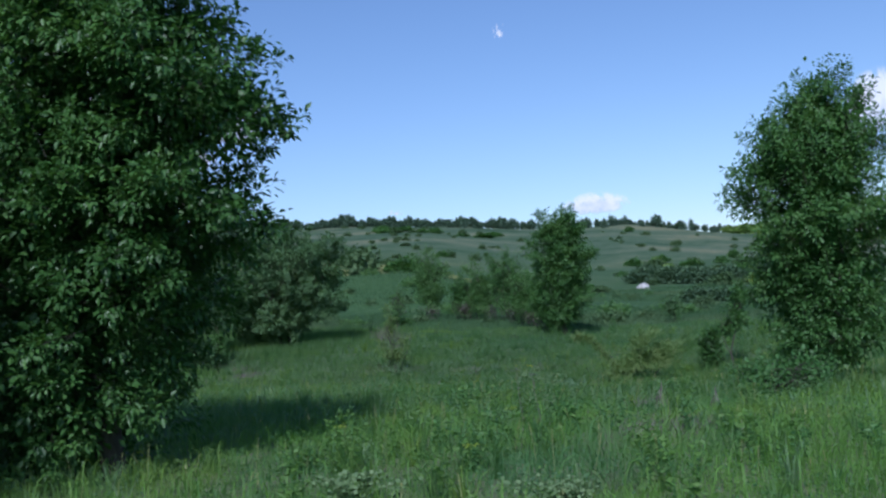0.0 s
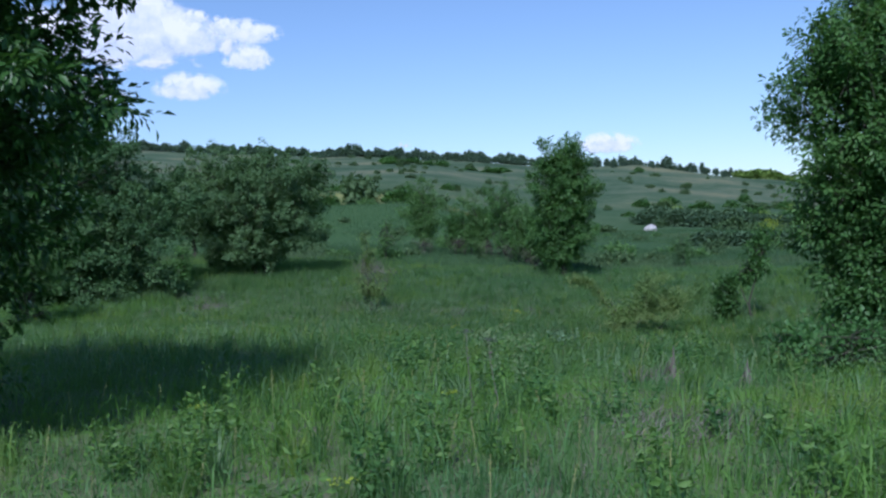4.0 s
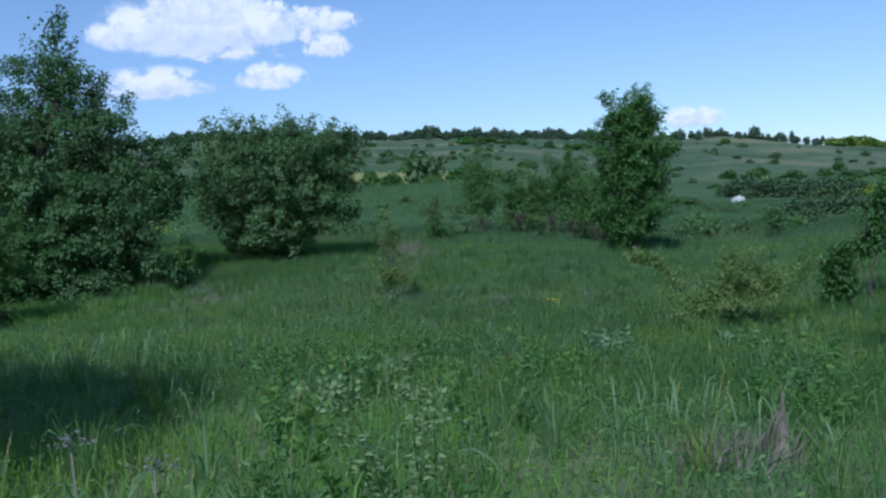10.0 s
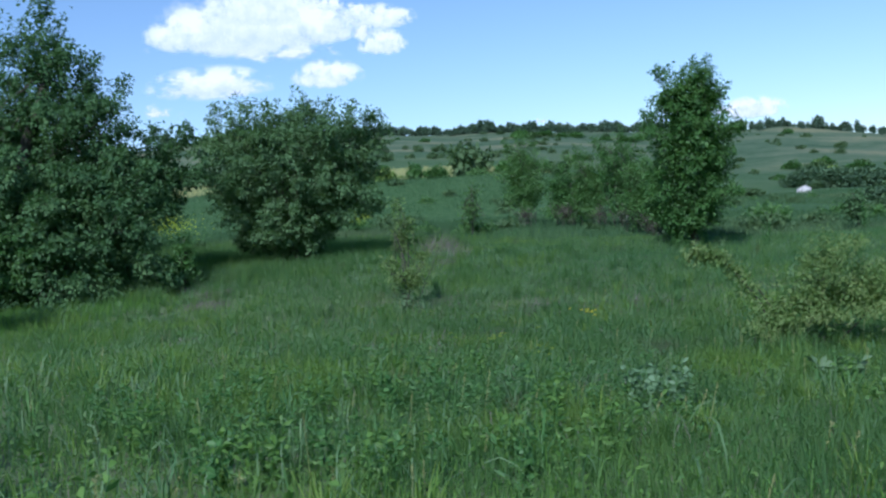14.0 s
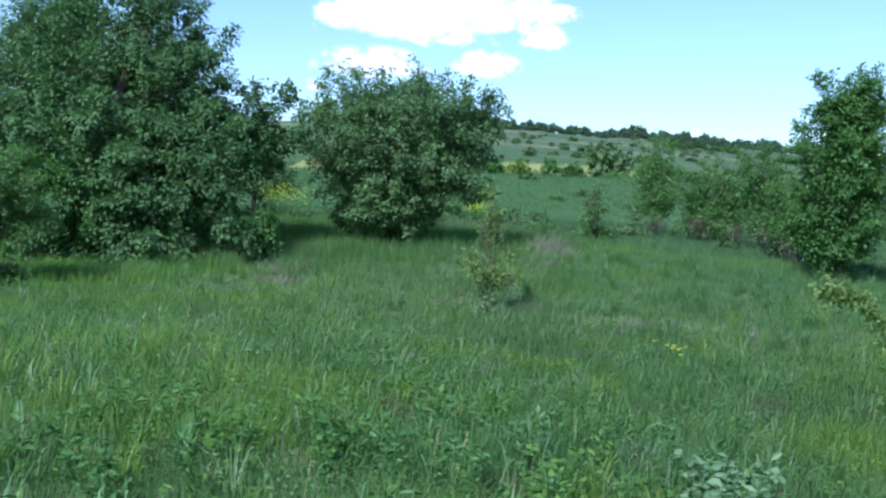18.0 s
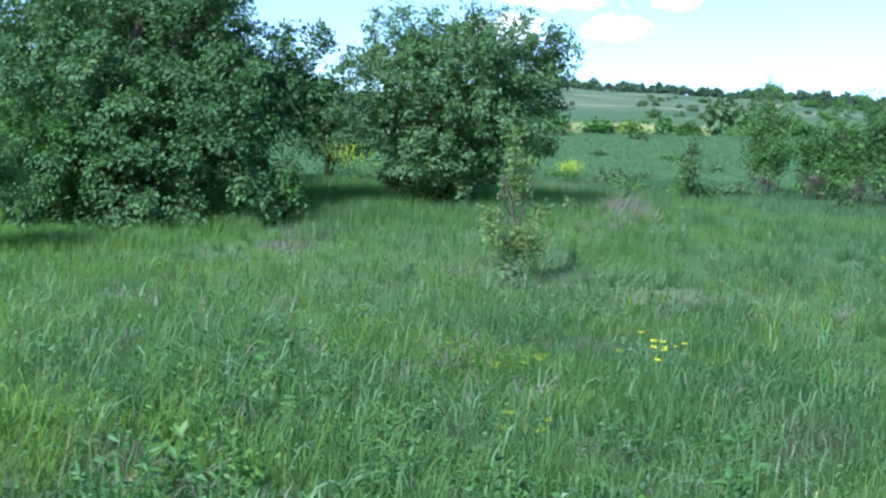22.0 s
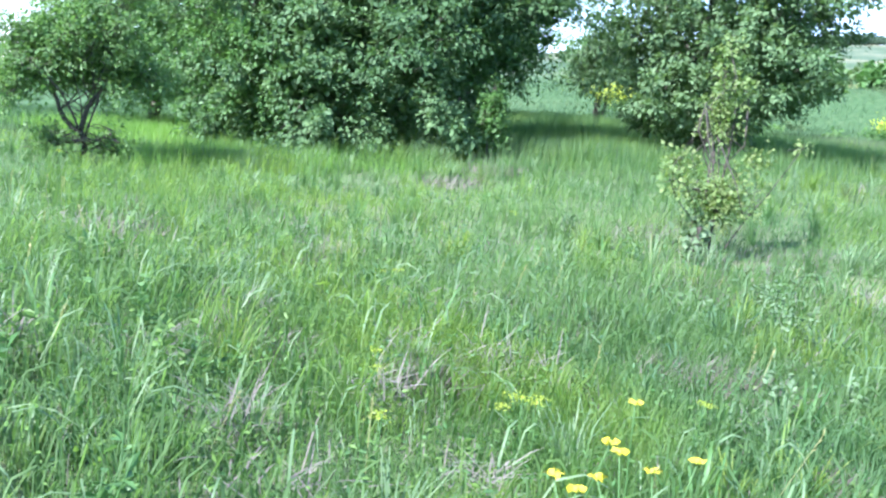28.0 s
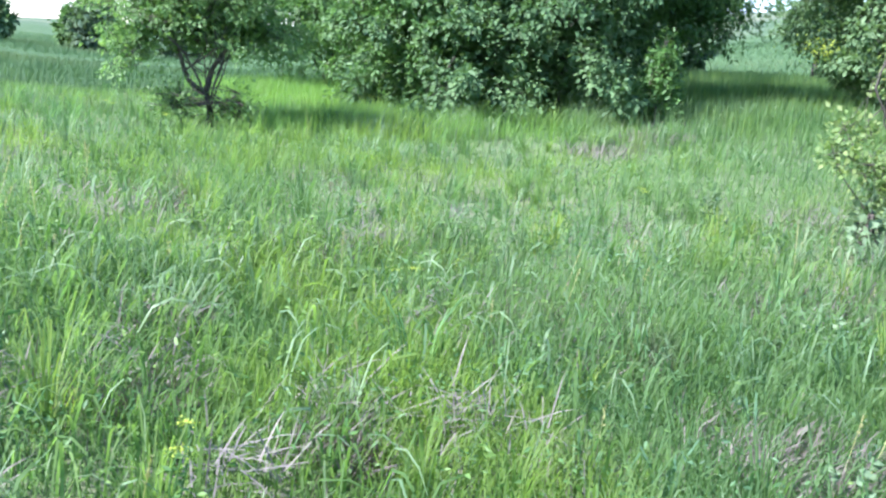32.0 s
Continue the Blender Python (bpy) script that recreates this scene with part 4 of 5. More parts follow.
# umbels, thistles and clumps along the way
herb("cow_parsley", -1.2, 22.75, 0.36, 50, "broad-leaved umbel plant with pale green heads", 11, 260, 0.085, M_UMBEL, 9, 0.07, M_UMBEL, 0.22, group="pale umbels", top_only=True)
herb("cow_parsley", 0.22, 22.5, 0.38, 51, "pale green umbel plant in the near grass", 10, 240, 0.085, M_UMBEL, 8, 0.07, M_UMBEL, 0.22, group="pale umbels", top_only=True)
herb("hemlock", -1.54, 28.3, 0.62, 52, "tall branching weed with feathery pale tops", 9, 300, 0.055, M_UMBEL, 8, 0.05, M_UMBEL, 0.24, group="pale umbels")
herb("nettle_clump", -1.35, 27.7, 0.4, 53, "leafy green nettle clump beside the hemlock", 10, 300, 0.065, M_HERB, 0, 0.05, None, 0.35)
herb("nettle_clump", -0.4, 27.2, 0.32, 54, "leafy green nettle clump in the meadow", 9, 260, 0.065, M_HERB, 0, 0.05, None, 0.35)
herb("dry_umbel_stalk", -1.33, 26.61, 0.98, 55, "dried umbel stalk with a lilac-grey head", 1, 4, 0.05, M_DRY, 1, 0.023, M_LILAC, 0.18, group="dry umbel stalks")
herb("dry_umbel_stalk", -1.10, 26.57, 0.71, 56, "dried umbel stalk leaning in the grass", 1, 4, 0.05, M_DRY, 1, 0.025, M_LILAC, 0.16, group="dry umbel stalks")
herb("sage_clump", -3.15, 35.75, 0.48, 57, "silvery sage-like clump in the meadow", 20, 520, 0.1, M_SAGE, 0, 0.05, None, 0.28, group="silvery clumps")
herb("sage_clump", -9.2, 44.1, 0.4, 58, "tall silvery-green clump by the sapling", 9, 180, 0.07, M_SILVER, 0, 0.05, None, 0.22, group="silvery clumps")
herb("sage_clump", -7.3, 45.0, 0.36, 59, "silvery-green weed with pale leaves", 7, 110, 0.07, M_SILVER, 0, 0.05, None, 0.18, group="silvery clumps")
herb("sage_clump", -8.9, 43.2, 0.34, 60, "silvery-green weed in the lush grass", 8, 120, 0.07, M_SILVER, 0, 0.05, None, 0.2, group="silvery clumps")
herb("sage_clump", -7.2, 42.6, 0.28, 61, "small pale silvery weed beside the mound", 6, 80, 0.07, M_SILVER, 0, 0.05, None, 0.14, group="silvery clumps")
herb("sage_clump", -9.1, 41.95, 0.2, 62, "small bluish-silver rosette in the grass", 6, 60, 0.08, M_SILVER, 0, 0.05, None, 0.12, group="silvery clumps")
herb("mullein", -2.35, 38.4, 0.3, 63, "pale broad-leaved mullein rosette", 6, 60, 0.2, M_SILVER, 0, 0.05, None, 0.2)
for n, (x, y) in enumerate([(-6.87, 40.46), (-7.4, 40.01), (-5.41, 38.41), (-5.37, 38.7), (-6.69, 41.15), (-6.66, 39.71), (-12.9, 44.1), (-9.8, 41.2), (-17.4, 39.46), (-17.0, 40.1)]):
    big = n < 1
    herb("spurge", x, y, 0.34 + 0.03 * (n % 3), 70 + n, "lime-yellow flowering spurge in the grass", 6 if big else 3, 70 if big else 40, 0.04, M_FRESH, 5 if big else 2, 0.02 if big else 0.018, M_LIME, 0.1 if big else 0.06, group="lime spurges")
for n, (x, y) in enumerate([(-2.6, 25.3), (-2.3, 24.7), (-1.7, 22.9), (-3.0, 26.0), (-1.1, 25.5), (0.6, 24.0), (-2.9, 24.9), (0.3, 25.2), (-0.9, 23.6), (1.2, 25.6), (-3.6, 27.0), (0.9, 22.9)]):
    herb("dandelion_clump", x, y, 0.42 + 0.05 * (n % 3), 90 + n, "fresh yellow-green leafy weed", 9, 150, 0.08, M_LEAFY, int(n % 4 == 0), 0.03, M_LIME, 0.22, group="leafy weeds")
for n, (x, y, h) in enumerate([(-8.35, 43.39, 0.42), (-9.31, 44.11, 0.4), (-7.28, 42.11, 0.3), (-10.73, 44.86, 0.3), (-12.7, 44.6, 0.3), (-8.6, 43.6, 0.36)]):
    herb("wormwood", x, y, h, 400 + n, "silvery-green wormwood with small pale leaves", 9, 190, 0.06, M_SILVER, 0, 0.05, None, 0.15, group="silvery clumps", aspect=0.45)
wr = np.random.default_rng(440)
for n in range(84):
    y = wr.uniform(24.5, 37.5)
    x = np.interp(y, [16.6, 21.3, 25.5, 29.4, 34.2, 37.7], [1.9, 1.0, 0.2, -1.1, -2.0, -3.4]) + wr.choice([-1, 1]) * wr.uniform(0.5, 3.2)
    herb("leafy_weed", x, y, wr.uniform(0.32, 0.5), 450 + n, "fresh green weed with pointed leaves", 5, 70, 0.085, (M_LEAFY, M_HERB, M_LEAFY)[n % 3], 0, 0.03, None, 0.14, group="leafy weeds", aspect=0.38)
for n in range(100):
    y = wr.uniform(32.5, 39.5)
    x = np.interp(y, [29.4, 34.2, 37.7, 40.4], [-1.1, -2.0, -3.4, -5.3]) - wr.uniform(0.7, 4.5)
    herb("leafy_weed", x, y, wr.uniform(0.28, 0.42), 620 + n, "lush green weed with broad pointed leaves", 5, 60, 0.085, (M_HERB, M_FRESH, M_HERB, M_LEAFY)[n % 4], 0, 0.03, None, 0.15, group="leafy weeds", aspect=0.28)
for n, (x, y) in enumerate([(-6.91, 38.04), (-6.77, 37.86), (-5.84, 33.62), (-6.7, 38.1), (-8.4, 37.6), (-5.0, 39.7), (-10.2, 39.4), (-4.0, 37.2), (-7.6, 38.6), (-9.4, 38.6), (-4.4, 38.8), (-3.3, 36.3)]):
    herb("dock_plant", x, y, 0.26 + 0.03 * (n % 3), 110 + n, "broad-leaved dock with long green leaves", 7, 36, 0.14, M_HERB, 0, 0.03, None, 0.16, group="docks", aspect=0.28)


def spurge_bush(x, y, h, w, seed, label):
    rng = np.random.default_rng(seed)
    root = new("rape_clump")
    root.location = (x, y, gz(x, y) - 0.02)
    tagged(root, label, "plant", "yellow flowering clumps")
    lv, fl = Soup(), Soup()
    n = 420
    c = rng.normal(0, 1, (n, 3)) * [w * 0.4, w * 0.4, h * 0.16] + [0, 0, h * 0.45]
    leaves(lv, c, rng.normal(0, 1, (n, 3)) + [0, 0, 0.6], 0.12, 0.04, rng)
    c = rng.normal(0, 1, (n, 3)) * [w * 0.3, w * 0.3, h * 0.17] + [0, 0, h * 0.9]
    leaves(fl, c, rng.normal(0, 1, (n, 3)) + [0, 0, 0.8], 0.06, 0.06, rng)
    part("leaves", lv.mesh("leaves", M_FRESH), root)
    part("blossom", fl.mesh("blossom", M_RAPE), root)
    for k in range(6):
        st = Soup()
        a = rng.normal(0, w * 0.3, 2)
        tube(st, bent((a[0] * 0.3, a[1] * 0.3, -0.02), (a[0], a[1], h), rng, 0.04, 5), np.linspace(0.008, 0.004, 5), 5)
        part("stem", st.mesh("stem", M_HERB), root)


spurge_bush(-27.25, 66.9, 0.75, 0.8, 130, "bright yellow flowering clump on the slope")
spurge_bush(-29.2, 57.4, 1.1, 1.6, 131, "yellow flowering clump seen through the gap")
spurge_bush(-5.0, 95.0, 1.4, 1.2, 132, "yellow flowering bush on the far slope")


herb("dogbane", -5.2, 60.8, 0.9, 480, "thin green sapling-like weed on the slope", 5, 160, 0.1, M_FRESH, 0, 0.03, None, 0.3)
herb("dogbane", -7.3, 57.3, 0.8, 481, "green branching weed beside the pear tree", 5, 150, 0.1, M_HERB, 0, 0.03, None, 0.3)
herb("dogbane", -18.0, 57.5, 1.0, 482, "thin grey-green weed on the slope", 4, 120, 0.1, M_GREY, 0, 0.03, None, 0.25)


def dry_tuft(x, y, n, h, w, seed, label, material=None):
    rng = np.random.default_rng(seed)
    s = Soup()
    a = rng.uniform(0, 6.28, n)
    rr = w * np.sqrt(rng.random(n))
    base = np.stack([np.cos(a) * rr, np.sin(a) * rr, np.zeros(n) - 0.02], -1)
    d = unit(rng.normal(0, 0.45, (n, 3)) * [1, 1, 0] + [0.25, 0.1, 1])
    hh = (h * rng.uniform(0.4, 1.0, n))[:, None]
    side = unit(np.cross(d, rng.normal(0, 1, (n, 3)))) * 0.004
    mid, tip = base + d * hh * 0.6, base + d * hh + np.array([0.12, 0.05, -0.06]) * hh
    v = np.stack([base - side, base + side, mid + side * 0.8, mid - side * 0.8, tip], 1)
    k = np.arange(n)[:, None] * 5
    s.add(v.reshape(-1, 3), t=k + [3, 2, 4], q=k + [0, 1, 2, 3])
    ob = new("dry_grass_tuft", s.mesh("dry_grass_tuft", material or M_DRY))
    ob.location = (x, y, gz(x, y))
    tagged(ob, label, "grass tuft", "dry grass tufts", "stuff")


dry_tuft(-15.7, 53.9, 260, 0.8, 0.5, 140, "bleached dry grass tuft leaning over")
dry_tuft(-14.9, 53.2, 160, 0.6, 0.6, 141, "bleached dry grass tuft on the slope")
dry_tuft(-23.4, 45.0, 240, 0.75, 0.7, 142, "tall bleached grass tuft beneath the maple")
for n, (x, y, w) in enumerate([(-20.0, 47.9, 0.5), (-9.06, 41.85, 0.4), (-7.55, 42.25, 0.35), (-9.9, 43.6, 0.4), (-12.1, 40.0, 0.35), (-6.4, 41.5, 0.16), (-10.9, 40.9, 0.3), (0.1, 26.9, 0.5), (-0.62, 29.75, 0.3), (-8.4, 39.9, 0.25), (-20.6, 41.3, 0.4), (-3.4, 41.6, 0.4), (-7.75, 42.2, 0.3), (-9.75, 44.0, 0.38), (-9.8, 42.25, 0.34), (-9.3, 40.0, 0.25), (-18.65, 47.18, 0.5), (-16.54, 45.36, 0.5), (-14.1, 51.35, 0.6), (-8.85, 46.4, 0.5), (-6.66, 46.1, 0.45), (-7.97, 40.55, 0.2), (-23.4, 44.0, 0.5), (-9.8, 42.15, 0.5), (-10.07, 44.15, 0.4), (-17.4, 46.4, 0.5), (-8.06, 42.25, 0.35)]):
    dry_tuft(x, y, 280, 0.27, w, 150 + n, "patch of dead grey-brown stems in the grass")
for n, (x, y, w) in enumerate([(-11.0, 47.6, 0.9), (-12.1, 48.6, 0.8), (-10.2, 46.9, 0.7), (-13.2, 40.4, 0.6), (-17.0, 42.2, 0.8), (-9.9, 39.9, 0.4), (-16.2, 40.6, 0.6)]):
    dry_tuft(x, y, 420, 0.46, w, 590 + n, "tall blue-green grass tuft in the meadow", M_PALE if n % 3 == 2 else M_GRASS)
dry_tuft(-6.09, 39.75, 300, 0.42, 0.13, 555, "bright lime-green grass tuft standing out", M_LIMEGRASS)
fr = np.random.default_rng(560)
for n in range(26):
    y = 41.6 + 0.31 * n
    x = -19.2 + fr.uniform(-0.7, 0.7) - 0.5 * max(0, 44.5 - y) * 0.5
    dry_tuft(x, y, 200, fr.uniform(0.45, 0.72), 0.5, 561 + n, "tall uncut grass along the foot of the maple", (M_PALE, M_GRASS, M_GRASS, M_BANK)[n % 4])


# ---- the hillside: scattered bushes and the tree line ----
def far_bush(kind, seed, material, clumps, leaf, tall):
    lobes = [(0, 0, 0.55 * tall, 1, 1, 0.5 * tall), (0.7, 0.2, 0.4 * tall, 0.7, 0.8, 0.38 * tall), (-0.7, -0.2, 0.4 * tall, 0.8, 0.7, 0.38 * tall)]
    label = {"thorn_bush": "rounded green thorn bush on the hillside", "oak_tree": "dark tree on the ridge line", "pine_tree": "dark narrow conifer on the ridge line"}[kind]
    return tree(kind, 0, 0, lobes, clumps, 8, leaf, material, label, "tree" if kind != "thorn_bush" else "bush", seed, ((0, 0, 0, 0, tall * 0.6, 0.06),), 3, 0.22, 0.8, 0.6, 0.22, z=0, twigs=0)


def place_far(proto, spots, rng, sink=0.12):
    first = True
    for x, y, s, sz in spots:
        m = pose(x, y, gz(x, y) - 0.05 - sink * sz, 0, 0, rng.uniform(0, 360)) @ Matrix.Diagonal((s, s, sz, 1))
        if first:
            proto.matrix_basis = m
            first = False
        else:
            copy = copy_thing(proto, Matrix.Identity(4))
            copy.matrix_basis = m


rng = np.random.default_rng(77)


def polar(th, r):
    a = np.radians(th)
    return -np.sin(a) * r, 20 + np.cos(a) * r


# bushes on the terrace and up the slope
kinds = [far_bush("thorn_bush", 301, M_HILL, 85, 0.3, 1.5), far_bush("thorn_bush", 302, M_FRESH, 85, 0.3, 1.3), far_bush("thorn_bush", 303, M_FARLIGHT, 85, 0.28, 1.2), far_bush("thorn_bush", 304, M_HILL, 85, 0.3, 1.1), far_bush("thorn_bush", 305, M_FAR, 130, 0.26, 1.1)]
spots = [[], [], [], [], []]
spots[0].append((-37.0, 96.0, 1.45, 1.75))
for x, y, s, sz, k in [(-44.5, 92, 1.2, 0.8, 1), (-41.8, 92, 0.8, 0.8, 2), (-38.2, 93, 0.6, 0.7, 1), (-47.5, 90, 1.3, 1.3, 1), (-50, 93, 1.6, 1.4, 0), (-34.6, 99, 1.2, 1.1, 1), (-32.5, 101, 1.1, 1.2, 3), (-39.9, 93, 0.6, 0.9, 1), (-54, 92, 1.8, 1.7, 1), (-58, 95, 1.6, 1.6, 2)]:
    spots[k].append((x, y, s, sz))
for _ in range(70):
    th, r = rng.uniform(-14, 33), 125 + 290 * rng.random() ** 1.3
    x, y = polar(th, r)
    if abs(th - 10.4) < 1.4 and r < 128:
        continue
    s = rng.uniform(0.3, 0.8) * (0.7 + r / 330)
    spots[rng.choice([0, 1, 3, 3])].append((x, y, s, s * rng.uniform(0.6, 1.0)))
for _ in range(28):
    th, r = rng.uniform(-14, 15), rng.uniform(106, 180)
    x, y = polar(th, r)
    if abs(th - 10.4) < 1.4 and r < 128:
        continue
    s = rng.uniform(0.6, 1.4)
    spots[rng.choice([0, 1, 3, 0])].append((x, y, s, s * rng.uniform(0.6, 1.1)))
for _ in range(150):
    th, r = rng.uniform(-6, 10.5), rng.uniform(153, 159)
    x, y = polar(th, r)
    spots[4].append((x, y, rng.uniform(1.7, 2.4), rng.uniform(1.6, 2.2)))
for _ in range(36):
    th, r = rng.uniform(-4, 13.5), rng.uniform(176, 222)
    x, y = polar(th, r)
    spots[rng.choice([1, 1, 2, 0])].append((x, y, rng.uniform(0.9, 1.7), rng.uniform(0.8, 1.5)))
for k in range(20):
    spots[4].append((-8.5 + 0.62 * k + rng.normal(0, 0.3), 88 - 0.25 * k + rng.normal(0, 0.7), rng.uniform(0.9, 1.3), rng.uniform(0.7, 1.0)))
for _ in range(5):
    th, r = rng.uniform(2.5, 7), rng.uniform(128, 136)
    x, y = polar(th, r)
    spots[3].append((x, y, rng.uniform(1.2, 1.8), rng.uniform(0.9, 1.3)))
for _ in range(14):
    th, r = rng.uniform(18, 25), rng.uniform(330, 350)
    x, y = polar(th, r)
    spots[1].append((x, y, rng.uniform(1.6, 3.0), rng.uniform(0.8, 1.4)))
for proto, sp in zip(kinds, spots):
    tagged(proto, group="bushes on the hillside")
    place_far(proto, sp, rng)


def hill_scrub():
    """Low scrub scattered over the slope, too small and far to count."""
    r = np.random.default_rng(350)
    lobes = []
    for _ in range(120):
        th, d = r.uniform(-15, 34), 170 + 190 * r.random()
        x, y = polar(th, d)
        if abs(th - 10.4) < 1.4 and d < 128:
            continue
        s = r.uniform(0.4, 1.1) * (0.8 + d / 400)
        lobes.append((x, y, gz(x, y) + 0.2 * s, s, s, s * r.uniform(0.5, 0.9)))
    lv, tw, c, out = crown(lobes, 5000, 6, 0.34, r, 0.25, 0.8, 0.6)
    lv.v[0][:, 2] = np.maximum(lv.v[0][:, 2], ground(lv.v[0][:, 0], lv.v[0][:, 1]))
    tagged(new("far_scrub", lv.mesh("far_scrub", M_HILL)), "low green scrub scattered over the hillside", "scrub", kind="stuff")


def bank_scrub():
    """Low leafy scrub and weeds on the steep bank below the terrace."""
    r = np.random.default_rng(351)
    for mat, n, label in [(M_HILL, 70, "low dark green scrub on the bank"), (M_PLUM, 45, "fresh green weeds and brambles on the bank")]:
        lobes = []
        for _ in range(n):
            x, y = polar(r.uniform(-8, 38), r.uniform(44, 88))
            s = r.uniform(0.3, 0.8)
            lobes.append((x, y, gz(x, y) + 0.15 * s, s * 1.3, s * 1.1, s * r.uniform(0.35, 0.7)))
        lv, tw, c, out = crown(lobes, 2600, 8, 0.13, r, 0.16, 0.8, 0.55)
        lv.v[0][:, 2] = np.maximum(lv.v[0][:, 2], ground(lv.v[0][:, 0], lv.v[0][:, 1]))
        tagged(new("bank_scrub", lv.mesh("bank_scrub", mat)), label, "scrub", kind="stuff")


# ridge trees wear the leaf colour with haze mixed in
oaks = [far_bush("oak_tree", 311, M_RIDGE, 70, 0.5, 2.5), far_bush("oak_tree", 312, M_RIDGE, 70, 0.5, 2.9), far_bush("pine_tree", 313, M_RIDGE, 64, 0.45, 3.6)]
light_trees = far_bush("oak_tree", 314, M_FARLIGHT, 64, 0.52, 1.8)
osp, lsp = [[], [], []], []
for th in np.arange(16.5, 44, 0.13):
    x, y = polar(th + rng.normal(0, 0.1), 418 + rng.normal(0, 6))
    s = 1.2 * np.exp(rng.normal(0, 0.24)) * (1.35 if rng.random() < 0.08 else 1)
    if math.sin(2.1 * th) + math.sin(5.3 * th + 1) < -1.6:
        continue
    osp[rng.integers(2)].append((x, y, s, s * rng.uniform(0.75, 1.05)))
for th in np.arange(6.2, 16.5, 0.12):
    if rng.random() < 0.06:
        continue
    x, y = polar(th + rng.normal(0, 0.15), 420 + rng.normal(0, 7))
    s = 1.0 * np.exp(rng.normal(0, 0.26))
    k = rng.choice([0, 1, 2, 2])
    osp[k].append((x, y, s * (0.75 if k == 2 else 1), s * rng.uniform(0.7, 1.1)))
for th in np.arange(-12, 6.5, 0.32):
    x, y = polar(th + rng.normal(0, 0.12), 418 + rng.normal(0, 8))
    s = rng.uniform(1.8, 3.0)
    lsp.append((x, y, s, s * rng.uniform(0.6, 0.9)))
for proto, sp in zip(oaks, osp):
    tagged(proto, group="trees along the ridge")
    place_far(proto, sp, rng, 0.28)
hill_scrub()
bank_scrub()
tagged(light_trees, "light green tree on the ridge line", group="trees along the ridge")
place_far(light_trees, lsp, rng, 0.28)

# wood at the edge of the meadow, to the west
edge = [far_bush("oak_tree", 321, M_FAR, 420, 0.26, 2.2), far_bush("oak_tree", 322, M_DARK, 420, 0.26, 2.0)]
esp = [[], []]
for _ in range(16):
    s = rng.uniform(1.5, 2.1)
    esp[rng.integers(2)].append((rng.uniform(-82, -72), rng.uniform(19, 36.5), s, s * rng.uniform(0.8, 1.1)))
for _ in range(6):
    s = rng.uniform(0.6, 0.9)
    esp[rng.integers(2)].append((rng.uniform(-76, -66), rng.uniform(37, 58), s, s * rng.uniform(0.5, 0.8)))
for x, y, s in [(-43, 54, 1.4), (-39, 57, 1.3)]:
    esp[rng.integers(2)].append((x, y, s, s))
for proto, sp in zip(edge, esp):
    tagged(proto, "green broadleaf tree at the edge of the meadow", group="trees at the meadow edge")
    place_far(proto, sp, rng)


# ---- grass ----
LINE = np.array([(1.9, 16.6), (1.0, 21.3), (0.2, 25.5), (-1.1, 29.4), (-2.0, 34.2), (-3.4, 37.7), (-5.3, 40.4)])


def off_line(x, y):
    """Distance from the trodden line through the meadow."""
    best = np.full(len(x), 1e9)
    for a, b in zip(LINE[:-1], LINE[1:]):
        ab = b - a
        t = np.clip(((x - a[0]) * ab[0] + (y - a[1]) * ab[1]) / (ab @ ab), 0, 1)
        best = np.minimum(best, np.hypot(x - a[0] - t * ab[0], y - a[1] - t * ab[1]))
    return best


def lush(x, y):
    """Drifts of taller and shorter grass."""
    return 0.5 + 0.25 * np.sin(0.9 * x + 0.35 * y + 1) * np.sin(0.7 * y - 0.3 * x) + 0.25 * np.sin(2.3 * x - 0.8 * y) * np.sin(1.9 * y + 0.6 * x + 2)


